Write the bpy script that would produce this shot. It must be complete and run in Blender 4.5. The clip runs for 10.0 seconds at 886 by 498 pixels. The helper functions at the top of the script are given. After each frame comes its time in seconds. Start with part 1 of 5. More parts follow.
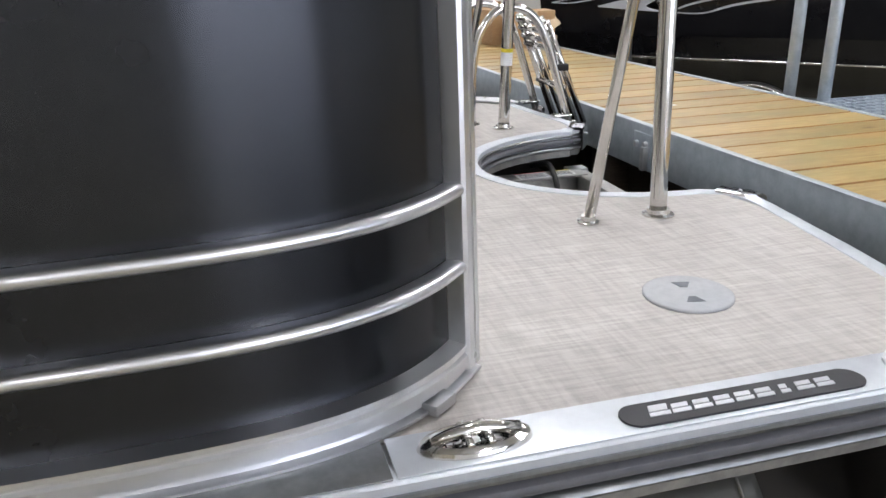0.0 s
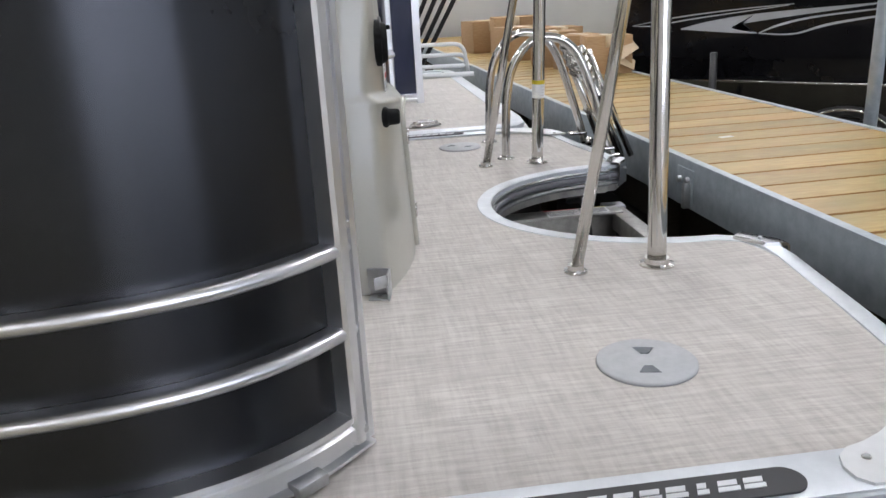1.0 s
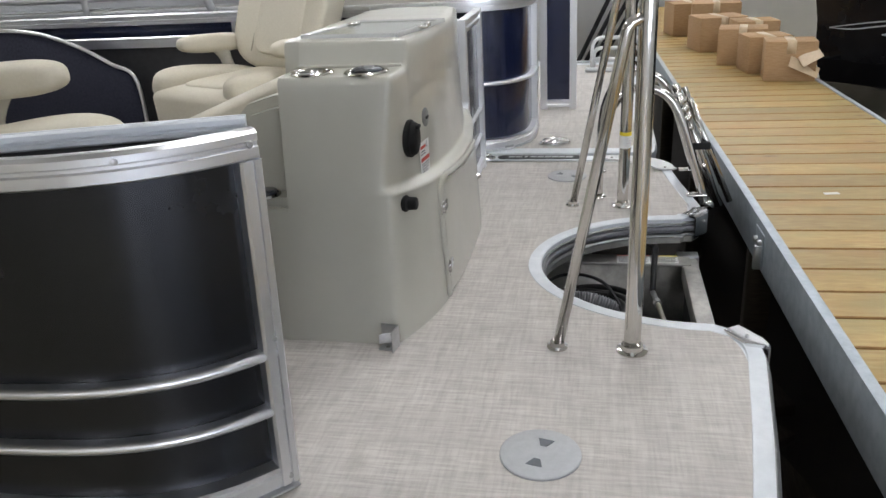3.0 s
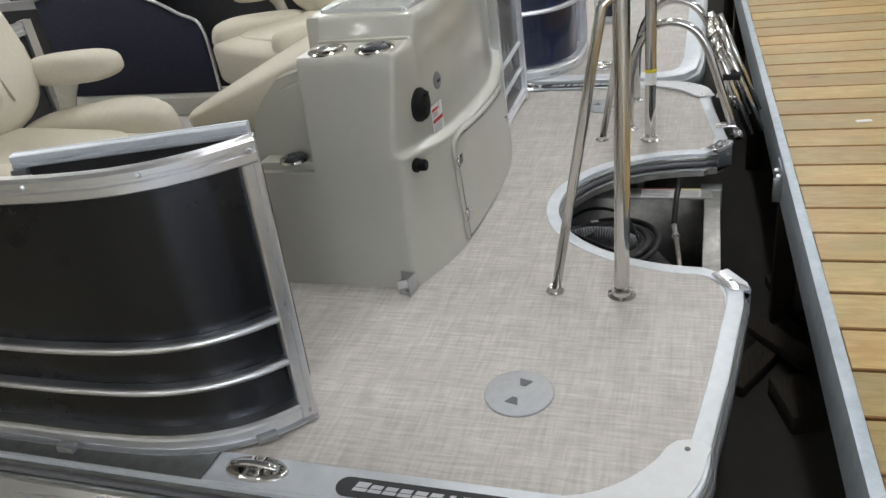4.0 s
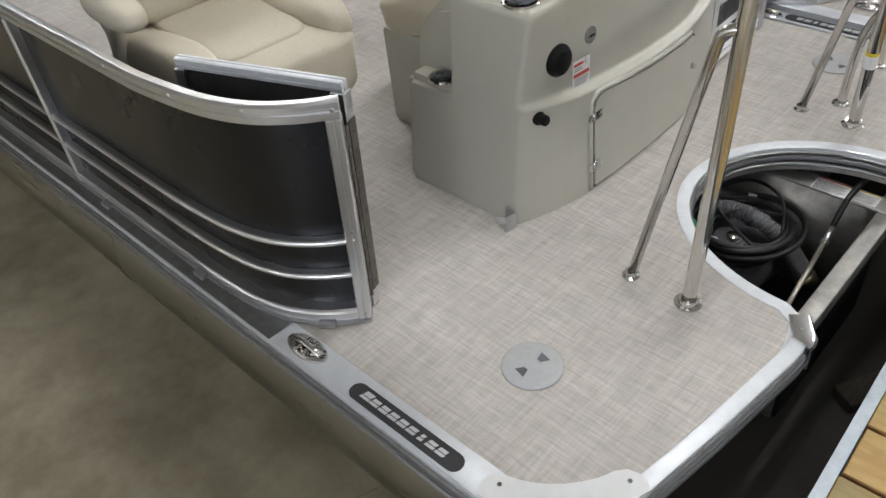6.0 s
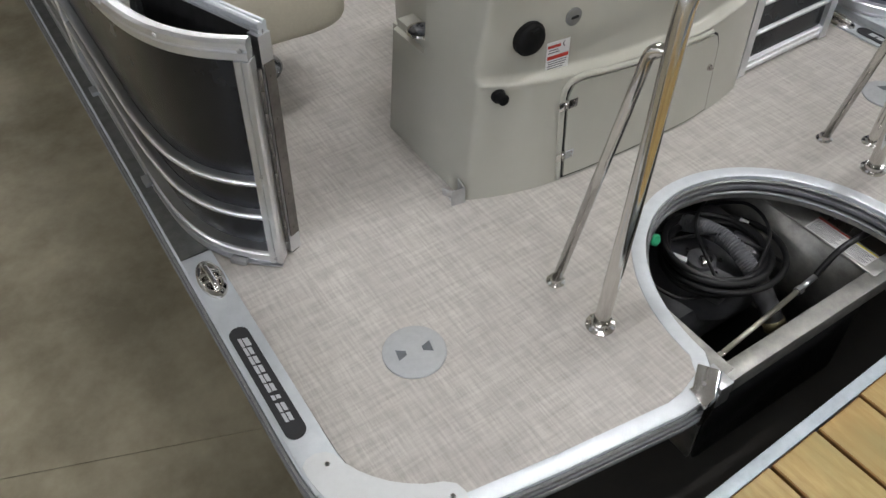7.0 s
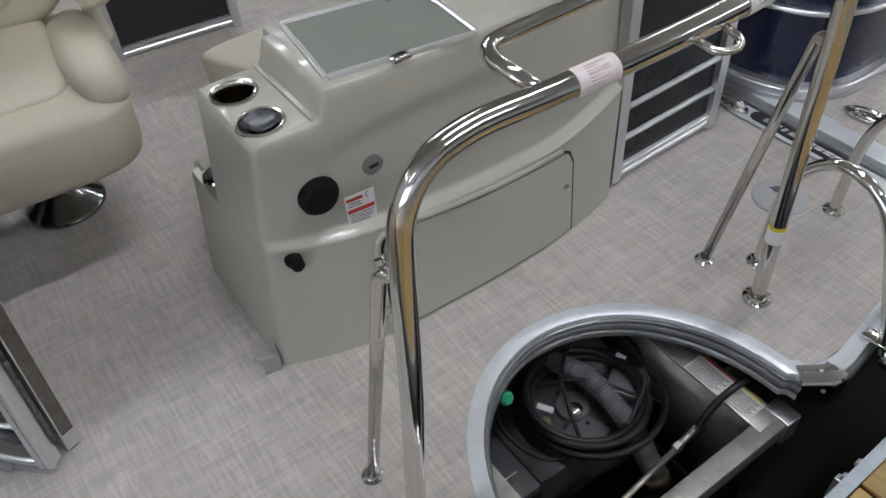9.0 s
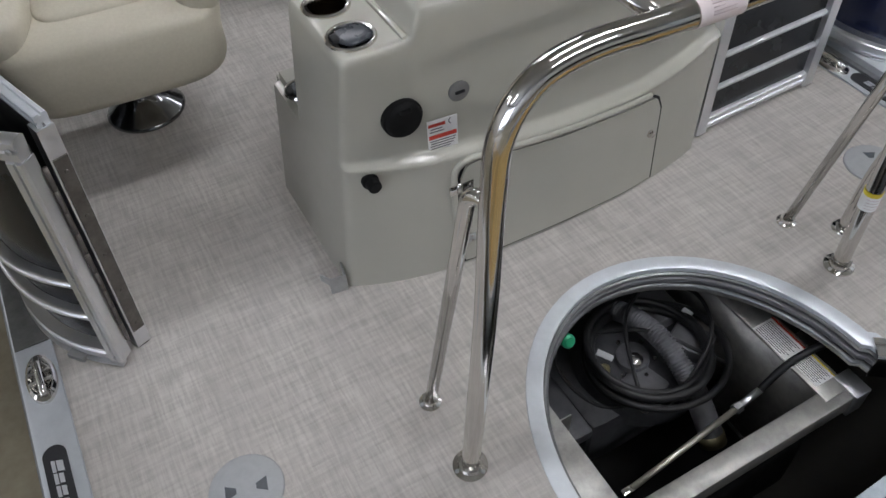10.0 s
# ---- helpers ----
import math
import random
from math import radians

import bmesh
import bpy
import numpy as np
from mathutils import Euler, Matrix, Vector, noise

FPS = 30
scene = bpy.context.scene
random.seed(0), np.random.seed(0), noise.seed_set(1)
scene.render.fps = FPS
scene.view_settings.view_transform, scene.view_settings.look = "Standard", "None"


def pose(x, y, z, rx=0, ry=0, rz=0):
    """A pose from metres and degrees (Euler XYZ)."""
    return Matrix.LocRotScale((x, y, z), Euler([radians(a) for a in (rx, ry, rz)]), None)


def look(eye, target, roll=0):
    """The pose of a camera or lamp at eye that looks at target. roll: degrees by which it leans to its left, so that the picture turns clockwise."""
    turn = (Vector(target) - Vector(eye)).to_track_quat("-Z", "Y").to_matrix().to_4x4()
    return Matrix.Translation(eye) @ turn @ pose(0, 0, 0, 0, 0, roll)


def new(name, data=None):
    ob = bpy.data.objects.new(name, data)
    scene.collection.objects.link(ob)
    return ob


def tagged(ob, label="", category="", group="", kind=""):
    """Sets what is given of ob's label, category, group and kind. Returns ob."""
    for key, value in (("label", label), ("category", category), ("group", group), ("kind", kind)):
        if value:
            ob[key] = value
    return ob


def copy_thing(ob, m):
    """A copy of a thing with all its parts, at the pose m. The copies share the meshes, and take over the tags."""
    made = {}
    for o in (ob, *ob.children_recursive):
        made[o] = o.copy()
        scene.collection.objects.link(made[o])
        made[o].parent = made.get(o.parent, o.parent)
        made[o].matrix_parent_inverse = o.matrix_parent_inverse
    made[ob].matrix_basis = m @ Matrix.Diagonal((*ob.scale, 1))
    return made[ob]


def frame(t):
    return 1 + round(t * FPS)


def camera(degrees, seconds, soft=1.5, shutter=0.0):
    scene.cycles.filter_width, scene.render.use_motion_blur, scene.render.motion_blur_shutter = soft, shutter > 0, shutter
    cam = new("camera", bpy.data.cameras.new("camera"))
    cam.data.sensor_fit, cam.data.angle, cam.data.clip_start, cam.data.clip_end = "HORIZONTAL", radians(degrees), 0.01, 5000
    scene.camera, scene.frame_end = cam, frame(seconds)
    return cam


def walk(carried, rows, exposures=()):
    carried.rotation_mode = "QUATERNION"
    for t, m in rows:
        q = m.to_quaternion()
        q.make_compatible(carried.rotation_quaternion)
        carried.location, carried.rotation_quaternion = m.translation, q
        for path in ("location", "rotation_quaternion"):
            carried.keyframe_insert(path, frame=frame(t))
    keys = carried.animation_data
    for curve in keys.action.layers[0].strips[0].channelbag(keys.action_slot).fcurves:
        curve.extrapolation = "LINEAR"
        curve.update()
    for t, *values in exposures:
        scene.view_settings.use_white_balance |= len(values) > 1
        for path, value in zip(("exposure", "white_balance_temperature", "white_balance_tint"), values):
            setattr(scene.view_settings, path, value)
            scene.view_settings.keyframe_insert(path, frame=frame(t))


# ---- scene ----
cam = camera(58.9, 10.0)
PATH = [
    (0, (-0.721, -1.078, 0.547), (-0.234, 0.734, -0.145), -1.3),
    (0.5, (-0.593, -1.059, 0.537), (-0.221, 0.795, -0.114), -2.4),
    (1, (-0.415, -1.038, 0.559), (-0.21, 0.849, -0.071), -3.2),
    (1.5, (-0.257, -1.149, 0.613), (-0.248, 0.76, 0.016), -3.2),
    (2, (-0.157, -1.242, 0.742), (-0.313, 0.631, 0.058), -4.4),
    (2.5, (-0.025, -1.204, 0.808), (-0.338, 0.632, 0.079), -4.5),
    (2.7, (0.021, -1.199, 0.841), (-0.312, 0.637, 0.119), -2.8),
    (3.8, (0.316, -1.321, 1.099), (-0.262, 0.365, 0.192), -9.2),
    (4, (0.367, -1.293, 1.124), (-0.257, 0.343, 0.158), -8.5),
    (4.5, (0.457, -1.206, 1.226), (-0.216, 0.27, 0.055), -6.2),
    (5, (0.605, -1.127, 1.272), (-0.351, 0.121, 0.035), -8.0),
    (5.5, (0.745, -1.067, 1.464), (-0.267, -0.004, 0.105), -6.3),
    (5.7, (0.766, -1.045, 1.484), (-0.288, 0.015, 0.155), -6.5),
    (6.8, (0.946, -0.616, 1.436), (-0.277, 0.196, 0.077), -2.9),
    (7, (0.987, -0.521, 1.485), (-0.202, 0.212, 0.053), -1.8),
    (7.5, (0.971, -0.341, 1.476), (-0.195, 0.445, 0.054), -4.1),
    (8, (0.884, -0.193, 1.497), (-0.223, 0.703, 0.093), -3.6),
    (8.5, (0.834, -0.059, 1.497), (-0.28, 0.748, 0.046), -5.4),
    (9, (0.84, 0.117, 1.511), (-0.365, 0.872, 0.105), -4.8),
    (9.5, (0.835, 0.177, 1.5), (-0.367, 0.835, 0.044), -4.7),
    (10, (0.818, 0.068, 1.479), (-0.373, 0.656, -0.016), -3.7),
]
walk(cam, [(t, look(eye, target, roll)) for t, eye, target, roll in PATH],
     [(0.0, 0.48, 6480, 12), (0.5, 0.34, 6460, 12), (1.5, 0.12, 6450, 11), (2.0, 0.02, 6480, 10), (2.7, 0.02, 6560, 10), (4.0, 0.01, 6620, 8), (5.5, 0.02, 6760, 9), (7.0, -0.04, 6680, 9), (8.0, -0.38, 6400, 10), (10.0, -0.39, 6370, 11)])

# ---- light ----
world = bpy.data.worlds.new("hall_air")
scene.world = world
world.use_nodes = True
world.node_tree.nodes["Background"].inputs[0].default_value = (0.8, 0.85, 0.9, 1)
world.node_tree.nodes["Background"].inputs[1].default_value = 0.05
LAMP_POWER = 45.0


# ---- materials ----
def links(m):
    m.use_nodes = True
    return m.node_tree.nodes, m.node_tree.links, m.node_tree.nodes["Principled BSDF"]


def surface(name, col, col2=None, rough=0.5, metal=0.0, scale=40.0, stretch=(1, 1, 1), bump=0.0, bump_scale=None, rough2=None, coat=0.0, blotch=0.0):
    """A material whose colour and roughness wander between two values at two scales, with a fine relief."""
    m = bpy.data.materials.new(name)
    n, l, p = links(m)
    col2 = col2 or tuple(c * 0.85 for c in col)
    p.inputs["Metallic"].default_value = metal
    p.inputs["Coat Weight"].default_value = coat
    p.inputs["Coat Roughness"].default_value = 0.08
    co = n.new("ShaderNodeTexCoord")
    mp = n.new("ShaderNodeMapping")
    mp.inputs["Scale"].default_value = stretch
    l.new(co.outputs["Object"], mp.inputs["Vector"])
    t = n.new("ShaderNodeTexNoise")
    t.inputs["Scale"].default_value, t.inputs["Detail"].default_value, t.inputs["Roughness"].default_value = scale, 6, 0.65
    l.new(mp.outputs[0], t.inputs["Vector"])
    mix = n.new("ShaderNodeMix")
    mix.data_type = "RGBA"
    mix.inputs[6].default_value, mix.inputs[7].default_value = (*col, 1), (*col2, 1)
    ramp = n.new("ShaderNodeMapRange")
    ramp.inputs[1].default_value, ramp.inputs[2].default_value = 0.35, 0.68
    l.new(t.outputs[0], ramp.inputs[0])
    fac = ramp.outputs[0]
    if blotch:
        big = n.new("ShaderNodeTexNoise")
        big.inputs["Scale"].default_value, big.inputs["Detail"].default_value = scale * 0.08, 3
        l.new(co.outputs["Object"], big.inputs["Vector"])
        add = n.new("ShaderNodeMath")
        add.operation = "MULTIPLY_ADD"
        add.inputs[1].default_value, add.inputs[2].default_value = blotch * 2, -blotch
        l.new(big.outputs[0], add.inputs[0])
        summed = n.new("ShaderNodeMath")
        summed.use_clamp = True
        l.new(fac, summed.inputs[0])
        l.new(add.outputs[0], summed.inputs[1])
        fac = summed.outputs[0]
    l.new(fac, mix.inputs[0])
    l.new(mix.outputs[2], p.inputs["Base Color"])
    rr = n.new("ShaderNodeMapRange")
    rr.inputs[3].default_value, rr.inputs[4].default_value = rough, rough2 if rough2 is not None else min(1, rough * 1.25)
    l.new(fac, rr.inputs[0])
    l.new(rr.outputs[0], p.inputs["Roughness"])
    if bump:
        b = n.new("ShaderNodeBump")
        b.inputs["Strength"].default_value, b.inputs["Distance"].default_value = bump, 0.002
        src = t
        if bump_scale:
            src = n.new("ShaderNodeTexNoise")
            src.inputs["Scale"].default_value, src.inputs["Detail"].default_value = bump_scale, 4
            l.new(mp.outputs[0], src.inputs["Vector"])
        l.new(src.outputs[0], b.inputs["Height"])
        l.new(b.outputs[0], p.inputs["Normal"])
    return m


def woven(name):
    """Woven vinyl deck covering: crossed threads of beige, grey and brown."""
    m = bpy.data.materials.new(name)
    n, l, p = links(m)
    co = n.new("ShaderNodeTexCoord")

    def threads(stretch, scale, lo, hi, detail=4):
        mp = n.new("ShaderNodeMapping")
        mp.inputs["Scale"].default_value = stretch
        l.new(co.outputs["Object"], mp.inputs["Vector"])
        t = n.new("ShaderNodeTexNoise")
        t.inputs["Scale"].default_value, t.inputs["Detail"].default_value, t.inputs["Roughness"].default_value = scale, detail, 0.6
        l.new(mp.outputs[0], t.inputs["Vector"])
        r = n.new("ShaderNodeMapRange")
        r.inputs[1].default_value, r.inputs[2].default_value = lo, hi
        l.new(t.outputs[0], r.inputs[0])
        return r.outputs[0]

    def blend(a, b, fac):
        mix = n.new("ShaderNodeMix")
        mix.data_type = "RGBA"
        for slot, v in ((6, a), (7, b)):
            if isinstance(v, tuple):
                mix.inputs[slot].default_value = (*v, 1)
            else:
                l.new(v, mix.inputs[slot])
        l.new(fac, mix.inputs[0])
        return mix.outputs[2]

    along = threads((1, 12, 1), 10.5, 0.37, 0.63, 6)
    across = threads((12, 1, 1), 9.5, 0.38, 0.66, 6)
    fine = threads((7, 7, 1), 60, 0.35, 0.7, 2)
    cloud = threads((1, 1.8, 1), 4.5, 0.40, 0.62, 6)
    c = blend((0.600, 0.570, 0.532), (0.325, 0.301, 0.276), along)
    d = blend((0.620, 0.588, 0.550), (0.350, 0.327, 0.303), across)
    half = n.new("ShaderNodeValue")
    half.outputs[0].default_value = 0.42
    e = blend(c, d, half.outputs[0])
    weak = n.new("ShaderNodeMath")
    weak.operation = "MULTIPLY"
    weak.inputs[1].default_value = 0.25
    l.new(fine, weak.inputs[0])
    f = blend(e, (0.56, 0.53, 0.50), weak.outputs[0])
    weak2 = n.new("ShaderNodeMath")
    weak2.operation = "MULTIPLY"
    weak2.inputs[1].default_value = 0.36
    l.new(cloud, weak2.inputs[0])
    g = blend(f, (0.36, 0.335, 0.315), weak2.outputs[0])
    # broader bands of darker and lighter yarn both ways
    for stretch, tone in (((1, 9, 1), (0.33, 0.305, 0.28)), ((8, 1, 1), (0.34, 0.315, 0.29)), ((7, 1.2, 1), (0.66, 0.63, 0.59))):
        band = n.new("ShaderNodeMath")
        band.operation = "MULTIPLY"
        band.inputs[1].default_value = 0.21
        l.new(threads(stretch, 3.4 if tone[0] < 0.5 else 4.3, 0.46, 0.66, 5), band.inputs[0])
        g = blend(g, tone, band.outputs[0])
    l.new(g, p.inputs["Base Color"])
    p.inputs["Roughness"].default_value = 0.62
    b = n.new("ShaderNodeBump")
    b.inputs["Strength"].default_value, b.inputs["Distance"].default_value = 0.25, 0.001
    l.new(along, b.inputs["Height"])
    l.new(b.outputs[0], p.inputs["Normal"])
    return m


def timber(name):
    """Yellow treated pine with grain along x, each board of its own tone."""
    m = bpy.data.materials.new(name)
    n, l, p = links(m)
    co = n.new("ShaderNodeTexCoord")
    info = n.new("ShaderNodeObjectInfo")
    mp = n.new("ShaderNodeMapping")
    mp.inputs["Scale"].default_value = (1.3, 7, 7)
    shift = n.new("ShaderNodeVectorMath")
    shift.operation = "ADD"
    tone = n.new("ShaderNodeMath")
    tone.operation = "MULTIPLY"
    tone.inputs[1].default_value = 40
    l.new(info.outputs["Random"], tone.inputs[0])
    l.new(co.outputs["Object"], shift.inputs[0])
    l.new(tone.outputs[0], shift.inputs[1])
    l.new(shift.outputs[0], mp.inputs["Vector"])
    t = n.new("ShaderNodeTexNoise")
    t.inputs["Scale"].default_value, t.inputs["Detail"].default_value, t.inputs["Distortion"].default_value = 10, 8, 0.5
    l.new(mp.outputs[0], t.inputs["Vector"])
    ramp = n.new("ShaderNodeValToRGB")
    ramp.color_ramp.elements[0].position, ramp.color_ramp.elements[1].position = 0.28, 0.72
    ramp.color_ramp.elements[0].color, ramp.color_ramp.elements[1].color = (0.335, 0.215, 0.068, 1), (0.475, 0.345, 0.135, 1)
    l.new(t.outputs[0], ramp.inputs[0])
    hsv = n.new("ShaderNodeHueSaturation")
    val = n.new("ShaderNodeMapRange")
    val.inputs[3].default_value, val.inputs[4].default_value = 0.76, 1.12
    l.new(info.outputs["Random"], val.inputs[0])
    l.new(val.outputs[0], hsv.inputs["Value"])
    spots = n.new("ShaderNodeMapping")
    spots.inputs["Scale"].default_value = (3.0, 7.0, 1.0)
    l.new(shift.outputs[0], spots.inputs["Vector"])
    knot = n.new("ShaderNodeTexVoronoi")
    knot.inputs["Scale"].default_value = 1.0
    l.new(spots.outputs[0], knot.inputs["Vector"])
    near = n.new("ShaderNodeMapRange")
    near.inputs[1].default_value, near.inputs[2].default_value, near.inputs[3].default_value, near.inputs[4].default_value = 0.03, 0.11, 0.75, 0.0
    l.new(knot.outputs["Distance"], near.inputs[0])
    knotted = n.new("ShaderNodeMix")
    knotted.data_type = "RGBA"
    knotted.inputs[7].default_value = (0.16, 0.075, 0.025, 1)
    l.new(near.outputs[0], knotted.inputs[0])
    tint = ramp.outputs[0]
    for where, size, shade in ((0.0, 2.6, (0.40, 0.215, 0.062, 1)), (7.0, 3.4, (0.30, 0.245, 0.095, 1))):
        place = n.new("ShaderNodeMapping")
        place.inputs["Location"].default_value = (where, where, 0)
        place.inputs["Scale"].default_value = (1.0, 2.2, 1.0)
        l.new(shift.outputs[0], place.inputs["Vector"])
        patch = n.new("ShaderNodeTexNoise")
        patch.inputs["Scale"].default_value, patch.inputs["Detail"].default_value = size, 4
        l.new(place.outputs[0], patch.inputs["Vector"])
        amount = n.new("ShaderNodeMapRange")
        amount.inputs[1].default_value, amount.inputs[2].default_value, amount.inputs[4].default_value = 0.48, 0.68, 0.7
        l.new(patch.outputs[0], amount.inputs[0])
        stained = n.new("ShaderNodeMix")
        stained.data_type = "RGBA"
        stained.inputs[7].default_value = shade
        l.new(amount.outputs[0], stained.inputs[0])
        l.new(tint, stained.inputs[6])
        tint = stained.outputs[2]
    l.new(tint, knotted.inputs[6])
    l.new(knotted.outputs[2], hsv.inputs["Color"])
    l.new(hsv.outputs[0], p.inputs["Base Color"])
    p.inputs["Roughness"].default_value = 0.40
    p.inputs["Specular IOR Level"].default_value = 0.5
    b = n.new("ShaderNodeBump")
    b.inputs["Strength"].default_value, b.inputs["Distance"].default_value = 0.3, 0.002
    l.new(t.outputs[0], b.inputs["Height"])
    l.new(b.outputs[0], p.inputs["Normal"])
    return m


def glowing(name, col, power):
    m = bpy.data.materials.new(name)
    n, l, p = links(m)
    p.inputs["Emission Color"].default_value = (*col, 1)
    p.inputs["Emission Strength"].default_value = power
    return m


def clear(name, tint, rough, alpha):
    m = bpy.data.materials.new(name)
    n, l, p = links(m)
    p.inputs["Base Color"].default_value = (*tint, 1)
    p.inputs["Roughness"].default_value = rough
    p.inputs["Alpha"].default_value = alpha
    return m


CARPET = woven("woven_vinyl")
PINE = timber("treated_pine")
ALU = surface("brushed_aluminium", (0.54, 0.55, 0.56), (0.46, 0.47, 0.48), 0.34, 0.95, 60, rough2=0.44, blotch=0.2)
ALU_BRIGHT = surface("anodised_rail", (0.76, 0.765, 0.78), (0.73, 0.735, 0.75), 0.32, 1.0, 25, rough2=0.36)
ALU_PAINT = surface("silver_trim", (0.66, 0.69, 0.72), (0.60, 0.63, 0.66), 0.36, 0.4, 30, rough2=0.46, blotch=0.2)
TUBE_ALU = surface("pontoon_aluminium", (0.32, 0.31, 0.285), (0.29, 0.28, 0.257), 0.27, 1.0, 9, (0.15, 3, 3), rough2=0.30)
WELL_ALU = surface("mill_aluminium", (0.46, 0.45, 0.42), (0.30, 0.295, 0.28), 0.38, 0.75, 18, bump=0.1, rough2=0.55, blotch=0.4)
CHROME = surface("polished_steel", (0.70, 0.68, 0.65), (0.64, 0.62, 0.59), 0.09, 1.0, 20, rough2=0.15)
CAP_METAL = surface("satin_polished_cap", (0.80, 0.80, 0.81), (0.76, 0.76, 0.77), 0.10, 1.0, 20, rough2=0.15)
DARK_CHROME = surface("mottled_dark_chrome", (0.30, 0.29, 0.28), (0.16, 0.155, 0.15), 0.14, 1.0, 60, rough2=0.3)
RUBBER = surface("rub_rail_vinyl", (0.15, 0.15, 0.16), (0.12, 0.12, 0.13), 0.34, 0.0, 50)
HINGE_METAL = surface("dull_hinge_metal", (0.17, 0.155, 0.14), (0.11, 0.10, 0.09), 0.42, 0.6, 30, rough2=0.55)
CHARCOAL = surface("charcoal_panel", (0.049, 0.051, 0.056), (0.045, 0.047, 0.052), 0.26, 1.0, 2, rough2=0.28)
_brush = CHARCOAL.node_tree.nodes.new("ShaderNodeTangent")
_brush.direction_type, _brush.axis = "RADIAL", "Z"
CHARCOAL.node_tree.links.new(_brush.outputs[0], CHARCOAL.node_tree.nodes["Principled BSDF"].inputs["Tangent"])
CHARCOAL.node_tree.nodes["Principled BSDF"].inputs["Anisotropic"].default_value = 0.75
CHARCOAL.node_tree.nodes["Principled BSDF"].inputs["Anisotropic Rotation"].default_value = 0.25
CHARCOAL_IN = surface("charcoal_inner", (0.035, 0.035, 0.037), (0.028, 0.028, 0.03), 0.5, 0.2, 30)
NAVY = surface("navy_panel", (0.004, 0.009, 0.040), (0.003, 0.007, 0.032), 0.22, 0.1, 6, coat=0.4)
NAVY_CLOTH = surface("navy_cloth", (0.005, 0.006, 0.018), (0.004, 0.005, 0.014), 0.85, 0.0, 90, bump=0.2)
GELCOAT = surface("beige_gelcoat", (0.425, 0.415, 0.355), (0.405, 0.395, 0.338), 0.28, 0.0, 6, rough2=0.34, bump=0.015, bump_scale=30, coat=0.5)
GELCOAT_LIGHT = surface("cream_gelcoat", (0.58, 0.555, 0.475), (0.555, 0.53, 0.455), 0.24, 0.0, 8, coat=0.3)
VINYL = surface("cream_vinyl", (0.56, 0.52, 0.42), (0.52, 0.48, 0.385), 0.48, 0.0, 120, bump=0.12, bump_scale=420, blotch=0.25)
VINYL_SEAM = surface("seam_piping", (0.36, 0.33, 0.26), None, 0.6)
BLACK_PLASTIC = surface("black_plastic", (0.008, 0.008, 0.009), (0.013, 0.013, 0.014), 0.5, 0.0, 60, bump=0.08)
BLACK_PLASTIC.node_tree.nodes["Principled BSDF"].inputs["Specular IOR Level"].default_value = 0.3
BLACK_MATT = surface("matt_black_plastic", (0.005, 0.005, 0.005), (0.007, 0.007, 0.007), 0.6, 0.0, 60)
BLACK_MATT.node_tree.nodes["Principled BSDF"].inputs["Specular IOR Level"].default_value = 0.15
SIDE_GREY = surface("side_plate_grey", (0.27, 0.275, 0.275), (0.21, 0.215, 0.215), 0.32, 0.9, 30, rough2=0.45, blotch=0.3)
BLACK_HOSE = surface("black_hose", (0.009, 0.009, 0.01), (0.014, 0.014, 0.015), 0.4, 0.0, 40)
GREY_HOSE = surface("grey_ribbed_hose", (0.15, 0.15, 0.16), (0.10, 0.10, 0.11), 0.45, 0.0, 50)
TANK_LIGHT = surface("tank_block_plastic", (0.16, 0.16, 0.168), (0.12, 0.12, 0.126), 0.35, 0.0, 30, bump=0.1)
TANK_GREY = surface("tank_plastic", (0.080, 0.081, 0.088), (0.052, 0.053, 0.058), 0.38, 0.0, 30, bump=0.15, blotch=0.4)
# near-black tone standing in for the deep shade under dock and stern
FLOOR_SHADE = surface("floor_shade_black", (0.034, 0.032, 0.029), (0.048, 0.044, 0.039), 0.85, 0.0, 12, bump=0.2, blotch=0.4)
LABEL_PINK = surface("label_pale_pink", (0.74, 0.66, 0.66), (0.70, 0.62, 0.62), 0.35, 0.0, 60)
LABEL_FAINT = surface("label_faint_print", (0.56, 0.46, 0.47), None, 0.5)
GREY_PLASTIC = surface("grey_plastic", (0.42, 0.43, 0.44), (0.38, 0.39, 0.4), 0.45, 0.0, 60, bump=0.05, bump_scale=300)
DARK_GREY = surface("slate_plastic", (0.10, 0.11, 0.125), (0.08, 0.09, 0.1), 0.4, 0.0, 60)
WHITE_PLASTIC = surface("white_plastic", (0.67, 0.68, 0.685), (0.63, 0.64, 0.645), 0.4, 0.0, 40)
LABEL_WHITE = surface("label_white", (0.78, 0.78, 0.77), (0.72, 0.72, 0.71), 0.45, 0.0, 40)
LABEL_RED = surface("label_red", (0.55, 0.05, 0.03), None, 0.45)
LABEL_YELLOW = surface("label_yellow", (0.75, 0.6, 0.04), None, 0.45)
LABEL_INK = surface("label_ink", (0.12, 0.12, 0.13), None, 0.6)
PLAQUE = surface("plaque_black", (0.02, 0.02, 0.023), (0.03, 0.03, 0.033), 0.5, 0.0, 200)
PLAQUE_SILVER = surface("plaque_letters", (0.7, 0.71, 0.73), (0.62, 0.63, 0.65), 0.3, 0.4)
GREEN_CAP = surface("green_plastic", (0.03, 0.42, 0.2), None, 0.4)
BRASS = surface("brass_fitting", (0.40, 0.35, 0.22), (0.32, 0.28, 0.17), 0.48, 1.0, 40)
BRASS_PALE = surface("pale_brass", (0.68, 0.64, 0.55), (0.60, 0.56, 0.47), 0.36, 0.9, 40)
